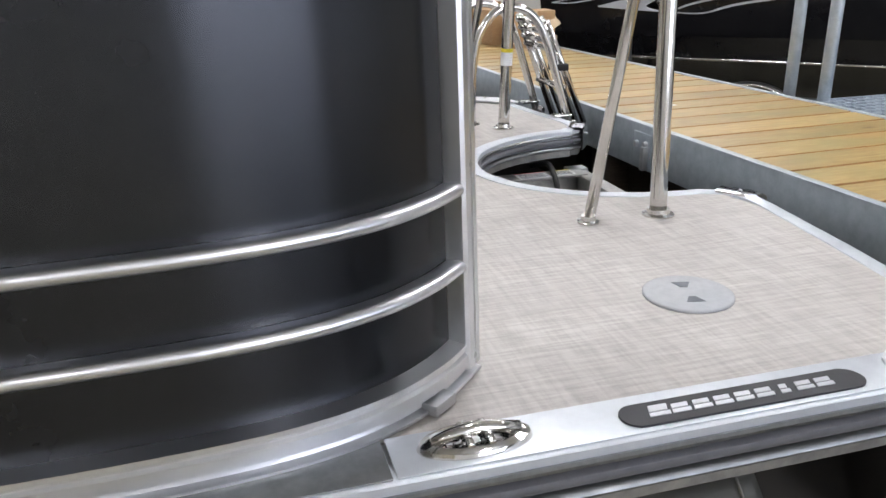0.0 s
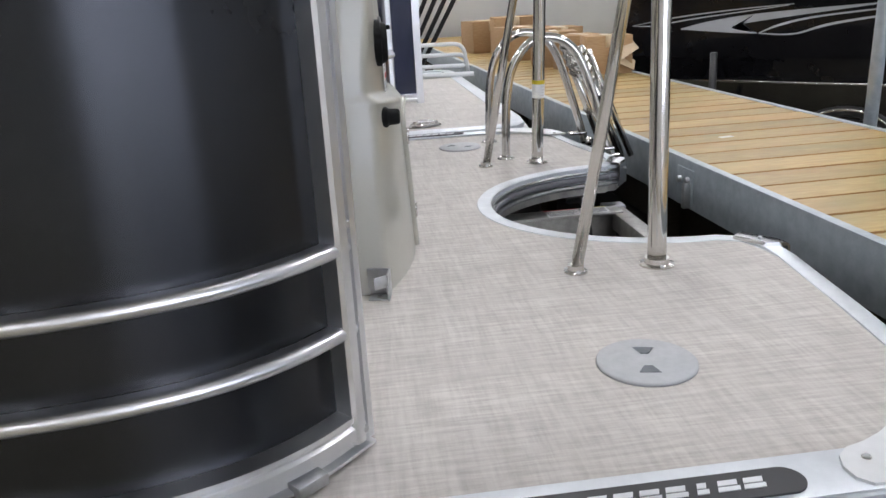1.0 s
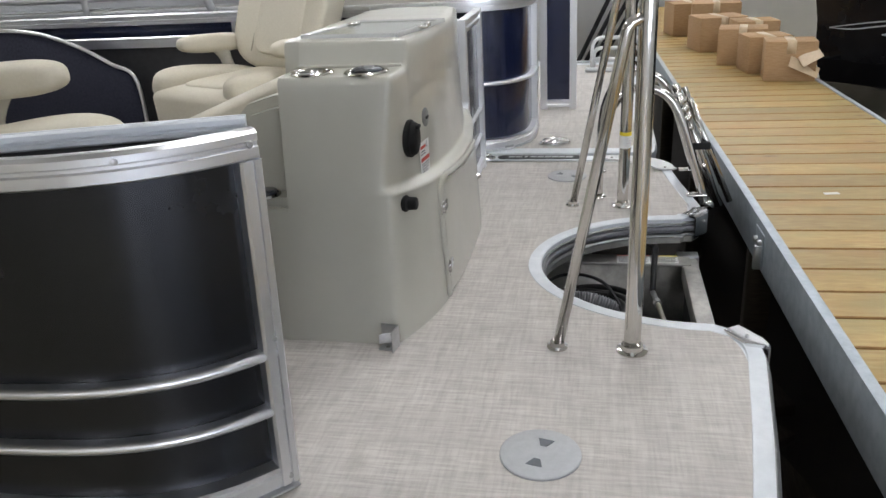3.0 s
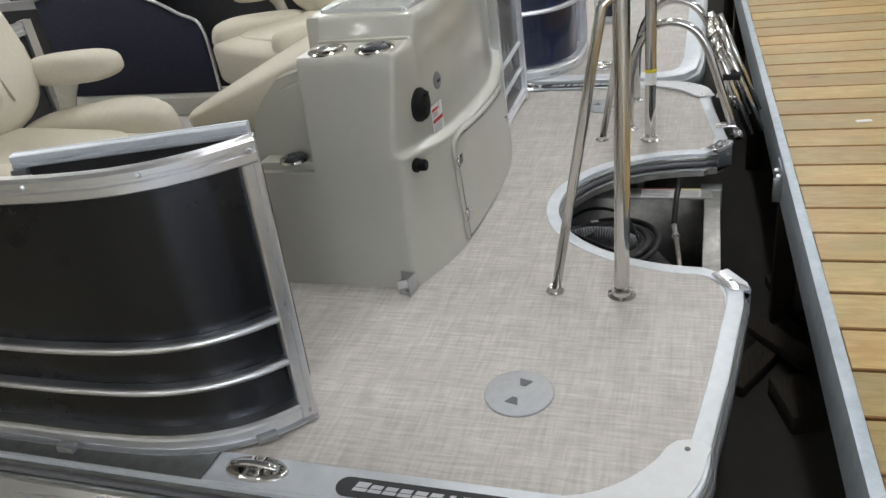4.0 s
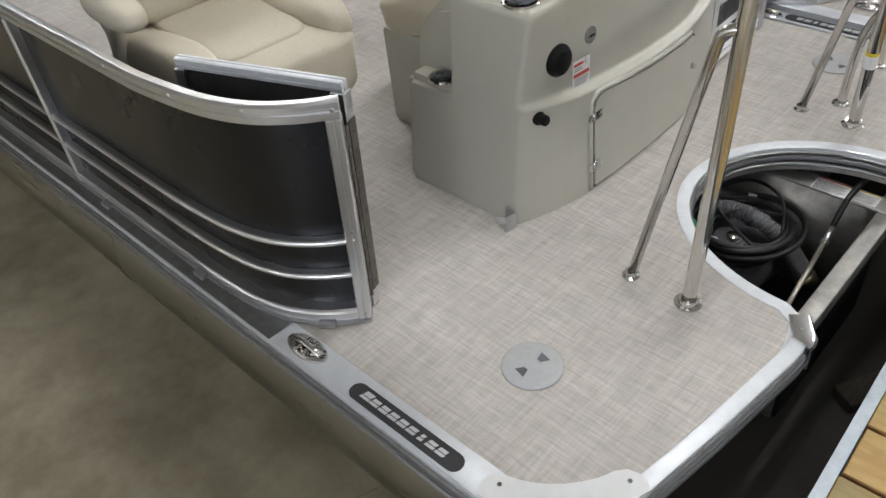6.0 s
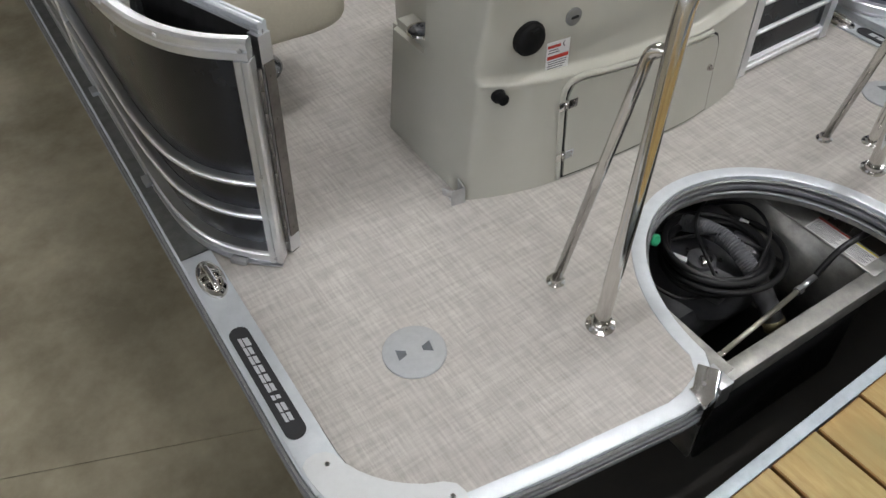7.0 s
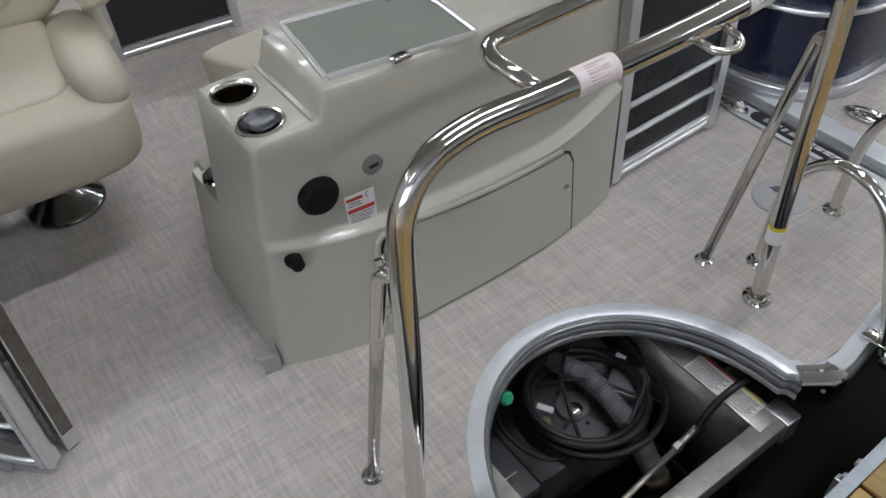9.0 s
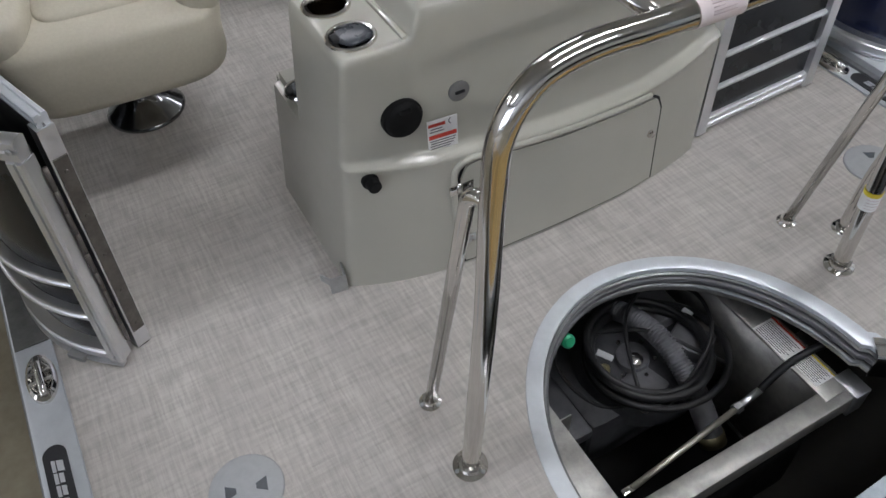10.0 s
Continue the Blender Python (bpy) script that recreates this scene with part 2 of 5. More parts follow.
ZINC = surface("galvanised_steel", (0.45, 0.5, 0.54), (0.37, 0.42, 0.46), 0.42, 0.55, 26, rough2=0.55, blotch=0.4)
CONCRETE = surface("stained_concrete", (0.47, 0.42, 0.305), (0.235, 0.202, 0.138), 0.38, 0.0, 1.9, bump=0.05, bump_scale=90, rough2=0.6, blotch=0.7)
WALL_PAINT = surface("white_wall_paint", (0.84, 0.85, 0.85), (0.80, 0.81, 0.81), 0.6, 0.0, 3, bump=0.04, bump_scale=80)
CEILING_PAINT = surface("grey_ceiling_sheet", (0.44, 0.44, 0.43), (0.40, 0.40, 0.39), 0.8, 0.0, 3)
WALL_DARK = surface("grey_wall_cladding", (0.22, 0.22, 0.22), (0.18, 0.18, 0.18), 0.7, 0.0, 3)
WALL_GREY = surface("pale_wall_cladding", (0.80, 0.81, 0.82), (0.76, 0.77, 0.78), 0.6, 0.0, 3)
CARDBOARD = surface("cardboard", (0.40, 0.255, 0.135), (0.33, 0.205, 0.105), 0.8, 0.0, 24, (1, 1, 6), 0.1, blotch=0.3)
PAPER_TAPE = surface("packing_tape", (0.55, 0.42, 0.27), None, 0.3)
HULL_BLACK = surface("black_hull_gelcoat", (0.006, 0.006, 0.007), (0.009, 0.009, 0.01), 0.08, 0.0, 4)
HULL_BLACK.node_tree.nodes["Principled BSDF"].inputs["Specular IOR Level"].default_value = 0.25
HULL_STRIPE = surface("silver_hull_graphic", (0.36, 0.37, 0.38), (0.33, 0.34, 0.35), 0.35, 0.0, 3)
TRAILER = surface("black_trailer_paint", (0.012, 0.012, 0.013), (0.02, 0.02, 0.02), 0.3, 0.0, 20)
TYRE = surface("tyre_rubber", (0.015, 0.015, 0.015), (0.025, 0.025, 0.025), 0.8, 0.0, 50, bump=0.2)
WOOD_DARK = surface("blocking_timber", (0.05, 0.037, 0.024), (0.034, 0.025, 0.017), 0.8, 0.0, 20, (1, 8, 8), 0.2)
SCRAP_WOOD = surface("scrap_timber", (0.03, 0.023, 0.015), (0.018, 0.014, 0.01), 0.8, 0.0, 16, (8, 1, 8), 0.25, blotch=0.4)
LID_CLEAR = clear("frosted_acrylic", (0.28, 0.30, 0.265), 0.16, 0.75)
LID_TRIM = surface("white_lid_trim", (0.72, 0.73, 0.72), (0.70, 0.71, 0.70), 0.22, 0.5, 20)
DAYLIGHT = glowing("daylight_pane", (0.80, 0.87, 1.04), 5.2)
# darker pine for board sides: shade in the seams put into the colour
PINE_SEAM_SHADE = surface("pine_seam_shade", (0.32, 0.18, 0.062), (0.23, 0.12, 0.04), 0.7, 0.0, 30, (1, 6, 6), 0.2)
LAMP = glowing("lamp_tube", (0.965, 0.98, 1.02), LAMP_POWER)


# ---- builders ----
def part(name, bm, material, parent=None, label="", smooth=True, sharp=40):
    me = bpy.data.meshes.new(name)
    if smooth:
        lim = radians(sharp)
        for f in bm.faces:
            f.smooth = True
        for e in bm.edges:
            if len(e.link_faces) == 2 and e.calc_face_angle(0) > lim:
                e.smooth = False
    bm.to_mesh(me)
    bm.free()
    me.materials.append(material)
    ob = new(name, me)
    if parent:
        ob.parent = parent
    if label:
        ob["label"] = label
    return ob


def thing(name, label, category, group="", kind="", at=None):
    ob = new(name)
    if at is not None:
        ob.matrix_world = at
    return tagged(ob, label, category, group, kind)


def box(bm, x0, x1, y0, y1, z0, z1, bevel=0.0, m=None, segs=2):
    v = [bm.verts.new(c) for c in ((x0, y0, z0), (x1, y0, z0), (x1, y1, z0), (x0, y1, z0), (x0, y0, z1), (x1, y0, z1), (x1, y1, z1), (x0, y1, z1))]
    fs = [bm.faces.new([v[i] for i in q]) for q in ((3, 2, 1, 0), (4, 5, 6, 7), (0, 1, 5, 4), (1, 2, 6, 5), (2, 3, 7, 6), (3, 0, 4, 7))]
    if bevel:
        r = bmesh.ops.bevel(bm, geom=list({e for f in fs for e in f.edges}), offset=bevel, segments=segs, affect="EDGES", profile=0.5)
        v = list({w for f in r["faces"] for w in f.verts} | {w for w in v if w.is_valid})
    if m is not None:
        bmesh.ops.transform(bm, matrix=m, verts=[w for w in v if w.is_valid])
    return bm


def bar(x0, x1, y0, y1, z0, z1, bevel=0.0, m=None):
    return box(bmesh.new(), x0, x1, y0, y1, z0, z1, bevel, m)


def slab(bm, outline, z0, z1):
    """A flat prism over an outline, counter-clockwise from above."""
    lo = [bm.verts.new((x, y, z0)) for x, y in outline]
    hi = [bm.verts.new((x, y, z1)) for x, y in outline]
    bm.faces.new(hi)
    bm.faces.new(lo[::-1])
    k = len(outline)
    for i in range(k):
        j = (i + 1) % k
        bm.faces.new((lo[i], lo[j], hi[j], hi[i]))
    return bm


def spline(points, steps=8, closed=False):
    """A smooth line (Catmull-Rom) through points."""
    p = [Vector(q) for q in points]
    n = len(p)
    out = []
    for i in range(n if closed else n - 1):
        if closed:
            a, b, c, d = p[i - 1], p[i], p[(i + 1) % n], p[(i + 2) % n]
        else:
            a, b, c, d = p[max(i - 1, 0)], p[i], p[i + 1], p[min(i + 2, n - 1)]
        for s in range(steps):
            t = s / steps
            out.append(0.5 * (2 * b + (c - a) * t + (2 * a - 5 * b + 4 * c - d) * t * t + (3 * b - a - 3 * c + d) * t ** 3))
    if not closed:
        out.append(p[-1])
    return out


def rounded(points, radius, steps=7):
    """A line through points with its corners rounded."""
    p = [Vector(q) for q in points]
    out = [p[0]]
    for a, b, c in zip(p, p[1:], p[2:]):
        r = min(radius, (a - b).length * 0.49, (c - b).length * 0.49)
        s, e = b + (a - b).normalized() * r, b + (c - b).normalized() * r
        for k in range(steps + 1):
            t = k / steps
            out.append((1 - t) ** 2 * s + 2 * t * (1 - t) * b + t * t * e)
    return out + [p[-1]]


def tube(bm, line, r, sides=14, closed=False, caps=True):
    """A round tube along a line; r may be a number or a function of the share of the way."""
    line = [Vector(q) for q in line]
    n = len(line)
    rings, normal = [], None
    for i, c in enumerate(line):
        a, b = (line[i - 1], line[(i + 1) % n]) if closed else (line[max(i - 1, 0)], line[min(i + 1, n - 1)])
        d = (b - a).normalized()
        if normal is None:
            normal = d.orthogonal().normalized()
        normal = (normal - d * normal.dot(d)).normalized()
        side = d.cross(normal)
        rad = r(i / (n - 1)) if callable(r) else r
        rings.append([bm.verts.new(c + rad * (math.cos(t) * normal + math.sin(t) * side)) for t in (2 * math.pi * k / sides for k in range(sides))])
    for i in range(n if closed else n - 1):
        p, q = rings[i], rings[(i + 1) % n]
        for k in range(sides):
            j = (k + 1) % sides
            bm.faces.new((p[k], p[j], q[j], q[k]))
    if caps and not closed:
        bm.faces.new(rings[0][::-1])
        bm.faces.new(rings[-1])
    return bm


def sweep(bm, line, profile, closed_profile=True, lean=None):
    """A profile of (outward, up) carried along a level line of (x, y); outward is to the right of its way."""
    line = [Vector((q[0], q[1])) for q in line]
    n = len(line)
    rows = []
    for i, c in enumerate(line):
        d0 = (c - line[i - 1]).normalized() if i else (line[1] - c).normalized()
        d1 = (line[i + 1] - c).normalized() if i < n - 1 else d0
        n0, n1 = Vector((d0.y, -d0.x)), Vector((d1.y, -d1.x))
        m = n0 + n1
        m = m / max(m.dot(n0), 0.5) if m.length > 1e-6 else n0
        row = []
        for d, z in profile:
            v = Vector((c.x + m.x * d, c.y + m.y * d, z))
            row.append(bm.verts.new(lean(v) if lean else v))
        rows.append(row)
    k = len(profile)
    for p, q in zip(rows, rows[1:]):
        for a in range(k if closed_profile else k - 1):
            b = (a + 1) % k
            bm.faces.new((p[a], q[a], q[b], p[b]))
    if closed_profile:
        bm.faces.new(rows[0])
        bm.faces.new(rows[-1][::-1])
    bmesh.ops.recalc_face_normals(bm, faces=bm.faces)
    return bm


def lathe(bm, profile, sides=28, m=None, caps=True):
    """A turned body from (radius, height) pairs."""
    rings = []
    for r, z in profile:
        rings.append([bm.verts.new((max(r, 1e-4) * math.cos(2 * math.pi * k / sides), max(r, 1e-4) * math.sin(2 * math.pi * k / sides), z)) for k in range(sides)])
    for p, q in zip(rings, rings[1:]):
        for k in range(sides):
            j = (k + 1) % sides
            bm.faces.new((p[k], p[j], q[j], q[k]))
    if caps:
        bm.faces.new(rings[0][::-1])
        bm.faces.new(rings[-1])
    if m is not None:
        bmesh.ops.transform(bm, matrix=m, verts=[v for ring in rings for v in ring])
    return bm


def puff(bm, size, m=None, power=4.0, rows=18, cols=36, shape=None):
    """A stuffed cushion: a superellipsoid of that size about its middle."""
    def s(v, e):
        return math.copysign(abs(v) ** e, v)
    e = 2 / power
    rings = []
    for i in range(1, rows):
        a = -math.pi / 2 + math.pi * i / rows
        rings.append([Vector((size[0] / 2 * s(math.cos(a), e) * s(math.cos(b), e), size[1] / 2 * s(math.cos(a), e) * s(math.sin(b), e), size[2] / 2 * s(math.sin(a), e))) for b in (2 * math.pi * k / cols for k in range(cols))])
    ends = Vector((0, 0, -size[2] / 2)), Vector((0, 0, size[2] / 2))
    move = (lambda v: (m @ (shape(v) if shape else v))) if m is not None else (lambda v: shape(v) if shape else v)
    vr = [[bm.verts.new(move(v)) for v in ring] for ring in rings]
    bot, top = bm.verts.new(move(ends[0])), bm.verts.new(move(ends[1]))
    for p, q in zip(vr, vr[1:]):
        for k in range(cols):
            j = (k + 1) % cols
            bm.faces.new((p[k], p[j], q[j], q[k]))
    for k in range(cols):
        j = (k + 1) % cols
        bm.faces.new((bot, vr[0][j], vr[0][k]))
        bm.faces.new((top, vr[-1][k], vr[-1][j]))
    return bm


def disc(bm, r, h, m=None, sides=32, round_edge=0.0):
    prof = [(r, 0), (r, h - round_edge), (r - round_edge, h), (0.0, h)] if round_edge else [(r, 0), (r, h), (0.0, h)]
    return lathe(bm, [(0.0, 0.0)] + prof, sides, m)


# ---- hall ----
FLOOR_Z, CEIL_Z = -0.86, 3.9
XA, XB, YA, YB = -12.0, 9.0, -9.0, 8.6
JOINT_X, JOINT_RUN = -0.70, 0.3787


def joint_x(y):
    """Where the sawn joint in the floor lies at y."""
    return JOINT_X + (y + 0.60) * JOINT_RUN


bm = slab(bmesh.new(), [(XA - 0.2, YA - 0.2), (joint_x(YA - 0.2) - 0.0018, YA - 0.2), (joint_x(YB + 0.2) - 0.0018, YB + 0.2), (XA - 0.2, YB + 0.2)], FLOOR_Z - 0.005, FLOOR_Z)
slab(bm, [(joint_x(YA - 0.2) + 0.0018, YA - 0.2), (XB + 0.2, YA - 0.2), (XB + 0.2, YB + 0.2), (joint_x(YB + 0.2) + 0.0018, YB + 0.2)], FLOOR_Z - 0.005, FLOOR_Z)
box(bm, XA - 0.2, XB + 0.2, YA - 0.2, YB + 0.2, FLOOR_Z - 0.15, FLOOR_Z - 0.0055)
tagged(part("floor", bm, CONCRETE, smooth=False), "stained grey-brown bare concrete hall floor with a sawn joint", "floor", kind="structure")
tagged(part("ceiling", bar(XA - 0.2, XB + 0.2, YA - 0.2, YB + 0.2, CEIL_Z, CEIL_Z + 0.15), CEILING_PAINT), "plain grey sheet hall ceiling", "ceiling", kind="structure")
for nm, b in (("wall_north", (XA - 0.2, XB + 0.2, YB, YB + 0.2)), ("wall_west", (XA - 0.2, XA, YA, YB)), ("wall_east", (XB, XB + 0.2, YA, YB))):
    tagged(part(nm, bar(*b, FLOOR_Z, CEIL_Z), WALL_PAINT if nm in ("wall_north", "wall_east") else WALL_DARK), "plain white painted hall wall" if nm in ("wall_north", "wall_east") else "plain grey clad hall wall", "wall", kind="structure")
# south wall with its row of tall windows
WIN = (1.2, 8.4, 0.2, 3.2)
bm = bmesh.new()
for b in ((XA - 0.2, WIN[0], FLOOR_Z, CEIL_Z), (WIN[1], XB + 0.2, FLOOR_Z, CEIL_Z), (WIN[0], WIN[1], FLOOR_Z, WIN[2]), (WIN[0], WIN[1], WIN[3], CEIL_Z)):
    box(bm, b[0], b[1], YA - 0.2, YA, b[2], b[3])
tagged(part("wall_south", bm, WALL_GREY, smooth=False), "pale grey clad hall wall with a row of windows", "wall", kind="structure")
win = thing("window_1", "row of daylit milky windows in a white frame", "window", kind="structure")
for k in range(12):
    x0 = WIN[0] + 0.6 * k
    part("pane", bar(x0 + 0.05, x0 + 0.55, YA - 0.12, YA - 0.10, WIN[2] + 0.05, WIN[3] - 0.05), DAYLIGHT, win, "milky daylit pane")
    part("mullion", bar(x0, x0 + 0.05, YA - 0.15, YA - 0.02, WIN[2], WIN[3]), WHITE_PLASTIC, win)
part("mullion", bar(WIN[1] - 0.05, WIN[1], YA - 0.15, YA - 0.02, WIN[2], WIN[3]), WHITE_PLASTIC, win)
for z in (WIN[2], WIN[3] - 0.05):
    part("frame_bar", bar(WIN[0] + 0.051, WIN[1] - 0.051, YA - 0.16, YA - 0.025, z, z + 0.05), WHITE_PLASTIC, win)
# added sheet that puts the dark under the dock into the floor's colour
tagged(part("floor_shade_sheet", bar(-1.2, 1.36, -0.12, 8.3, FLOOR_Z + 0.001, FLOOR_Z + 0.012), FLOOR_SHADE), "black sheet standing in for shade on the floor beneath dock and stern", "floor mat", kind="structure")

# strip lights
light = thing("strip_light", "white ceiling strip light with a glowing diffuser", "lamp", "strip lights under the ceiling", at=pose(0, 0, CEIL_Z))
part("housing", bar(-0.10, 0.10, -1.2, 1.2, -0.06, -0.001, 0.008), WHITE_PLASTIC, light)
part("diffuser", bar(-0.085, 0.085, -1.17, 1.17, -0.10, -0.062), LAMP, light, "glowing milky diffuser")
for k, (gx, gy) in enumerate(((0.2, 1.3), (3.2, 1.3), (-3.8, 1.3), (-9.0, 1.3), (1.5, -5.6), (-2.6, -7.0), (-7.5, -7.0), (1.3, 6.6), (4.4, 6.9), (-1.6, 7.0), (-4.8, 7.2))):
    if k == 0:
        light.matrix_basis = pose(gx, gy, CEIL_Z)
    else:
        copy_thing(light, pose(gx, gy, CEIL_Z))

# ---- pontoon boat ----
MID = 0.926
SIDE = -0.36


def stern_x(y):
    return 0.405 + 0.13 * (y + 0.08)


def half_edge(a, b):
    """Edge of the deck from the bow's port side round the stern to the head of the motor well."""
    pts = [(-5.2, SIDE), (-3.0, SIDE), (-1.0, SIDE), (-0.3, SIDE), (0.06, SIDE)]
    for k in range(1, 13):
        t = math.pi / 2 * k / 12
        e = 2 / 2.5
        pts.append((0.08 + 0.316 * math.sin(t) ** e, -0.10 - 0.26 * math.cos(t) ** e))
    pts += [(stern_x(0.1), 0.1), (stern_x(0.3), 0.3), (stern_x(0.40), 0.40), (0.468, 0.44), (0.462, 0.485), (0.435, 0.525), (0.40, MID - b - 0.015)]
    for k in range(0, 19):
        t = math.pi / 2 * k / 18
        pts.append((0.375 - a * math.sin(t), MID - b * math.cos(t)))
    return pts


def far(y):
    """Starboard counterpart of a port-side y: the side deck is narrower there."""
    if y > 0.53:
        return MID + (MID - y) * 1.045
    return 2 * MID - y if y > 0.4 else 1.452 + (0.4 - y) * 0.82


def mirrored(pts):
    """The same edge on the starboard side, its stern corner set a little forward."""
    return pts + [(x - 0.028 * max(0.0, min(1.0, (x - 0.36) / 0.06)), far(y)) for x, y in pts[-2::-1]]


EDGE = mirrored(half_edge(0.44, 0.366))


def carpet_outline():
    pts = [(-5.1, -0.275), (0.05, -0.275)]
    for k in range(1, 11):
        t = math.pi / 2 * k / 10
        e = 2 / 2.5
        pts.append((0.06 + 0.30 * math.sin(t) ** e, -0.10 - 0.175 * math.cos(t) ** e))
    pts += [(stern_x(0.2) - 0.035, 0.2), (stern_x(0.38) - 0.035, 0.38), (0.425, 0.44), (0.40, MID - 0.40)]
    for k in range(0, 19):
        t = math.pi / 2 * k / 18
        pts.append((0.375 - 0.47 * math.sin(t), MID - 0.394 * math.cos(t)))
    return mirrored(pts)


boat = thing("pontoon_boat", "silver pontoon boat hull with a beige woven deck", "boat")
deck = part("deck", slab(bmesh.new(), EDGE, -0.05, -0.004), ALU_PAINT, boat, "silver-trimmed deck slab", smooth=False)
part("deck_covering", slab(bmesh.new(), carpet_outline(), -0.0035, 0.0), CARPET, boat, "beige and grey woven vinyl covering", smooth=False)
# trim and rub rail
part("edge_trim", sweep(bmesh.new(), EDGE, [(-0.037, -0.003), (-0.035, 0.002), (-0.003, 0.003), (0.002, 0.0), (0.002, -0.02), (-0.002, -0.02)]), ALU_PAINT, boat, "light silver edge trim")
part("rub_rail_top", sweep(bmesh.new(), EDGE, [(0.0, -0.012), (0.006, -0.011), (0.010, -0.014), (0.010, -0.018), (0.004, -0.020), (0.0, -0.020)]), SIDE_GREY, boat)
part("rub_rail_insert", sweep(bmesh.new(), EDGE, [(0.0, -0.0235), (0.008, -0.024), (0.013, -0.027), (0.015, -0.033), (0.013, -0.040), (0.008, -0.0435), (0.0, -0.044)]), RUBBER, boat, "dark grey vinyl rub rail insert")
part("rub_rail_bottom", sweep(bmesh.new(), EDGE, [(0.0, -0.047), (0.008, -0.048), (0.013, -0.051), (0.015, -0.056), (0.012, -0.061), (0.006, -0.063), (0.0, -0.063)]), SIDE_GREY, boat)
part("deck_skirt", sweep(bmesh.new(), EDGE, [(0.0, -0.05), (0.0, -0.085), (-0.012, -0.085), (-0.012, -0.05)]), WELL_ALU, boat)

# side plate with its seam, plaque and corner plates
for s in (1, -1):
    def fy(y):
        return y if s == 1 else far(y)
    lo, hi = sorted((fy(-0.357), fy(-0.276)))
    part("side_plate", bar(-0.585, 0.2, lo, hi, 0.0035, 0.006, 0.001), ALU_PAINT, boat)
    part("side_plate_forward", bar(-5.1, -0.59, lo, hi, 0.0035, 0.006, 0.001), SIDE_GREY, boat)

for s in (1, -1):
    outer, inner = [], []
    e = 2 / 2.5
    for k in range(0, 17):
        t = math.pi / 2 * k / 16
        outer.append((0.08 + 0.312 * math.sin(t) ** e, -0.10 - 0.256 * math.cos(t) ** e))
    outer = [p for p in outer if p[0] > 0.15 and p[1] < -0.13]
    rim = [(0.399, -0.118), (0.385, -0.104), (0.36, -0.098), (0.335, -0.105), (0.318, -0.124), (0.302, -0.158), (0.281, -0.188), (0.256, -0.216), (0.227, -0.240), (0.20, -0.258), (0.17, -0.272), (0.142, -0.280), (0.124, -0.294), (0.115, -0.315), (0.117, -0.338), (0.130, -0.352)]
    bm = bmesh.new()
    loop = outer + rim
    slab(bm, loop, 0.004, 0.010)
    if s == -1:
        for v in bm.verts:
            v.co.y = far(v.co.y)
        bmesh.ops.reverse_faces(bm, faces=bm.faces)
    plate = part("corner_plate", bm, WHITE_PLASTIC, boat, "white plastic stern corner plate", smooth=False)
    for sx, sy in ((0.355, -0.126), (0.30, -0.271), (0.151, -0.305)):
        q = Vector((sx, sy if s == 1 else far(sy), 0.010))
        part("screw", disc(bmesh.new(), 0.006, 0.003, Matrix.Translation(q), 14, 0.002), CHROME, plate)


def stern_cap(s):
    """Polished cap where the well's rim meets the stern edge."""
    back = 0.0 if s == 1 else 0.026
    line = [(0.468 - back, 0.446), (0.470 - back, 0.458), (0.466 - back, 0.478), (0.424 - back, 0.537)]
    prof = [(-0.036, 0.003), (-0.0355, 0.009), (-0.033, 0.0105), (0.008, 0.0105), (0.0145, 0.008), (0.0185, 0.003), (0.0195, -0.004), (0.0195, -0.066), (0.0145, -0.066), (0.0145, 0.002)]
    bm = sweep(bmesh.new(), line, prof)
    if s == -1:
        bmesh.ops.transform(bm, matrix=Matrix.Translation((0, 2 * MID, 0)) @ Matrix.Diagonal((1, -1, 1, 1)), verts=bm.verts)
        bmesh.ops.reverse_faces(bm, faces=bm.faces)
    cap = part("stern_cap", bm, CAP_METAL, boat, "polished stern corner cap", sharp=22)
    return cap


for s in (1, -1):
    c = stern_cap(s)
    y = 0.487 if s == 1 else 2 * MID - 0.487
    x = 0.442 if s == 1 else 0.416
    part("screw", disc(bmesh.new(), 0.005, 0.004, pose(x, y, 0.0105), 12, 0.002), ALU, c)
    part("screw", disc(bmesh.new(), 0.005, 0.004, pose(x + 0.029, 0.507 if s == 1 else 2 * MID - 0.507, -0.018, 0, 90, 35 * s), 12, 0.002), ALU, c)

# pontoon logs
for s in (1, -1):
    y = -0.03 if s == 1 else 1.73
    prof = [(0.0, 0.0), (0.26, 0.0), (0.27, 0.02), (0.27, 5.2), (0.0, 5.2)]
    log = part("pontoon_log", lathe(bmesh.new(), prof, 64, pose(0.02, y, -0.43, 0, -90, 0)), TUBE_ALU, boat, "bare aluminium pontoon log")
    for x in (-0.02, -1.8):
        part("weld_seam", tube(bmesh.new(), [(x, y + 0.271 * math.cos(a), -0.43 + 0.271 * math.sin(a)) for a in (2 * math.pi * k / 48 for k in range(48))], 0.004, 6, True), TUBE_ALU, log)
    part("bracket", bar(-5.0, 0.0, y - 0.12, y + 0.12, -0.20, -0.051), ALU, log)
for x in (-0.45, -0.95, -1.45, -1.95):
    part("cross_member", bar(x - 0.03, x + 0.03, -0.3, 1.98, -0.12, -0.0505), ALU, boat)

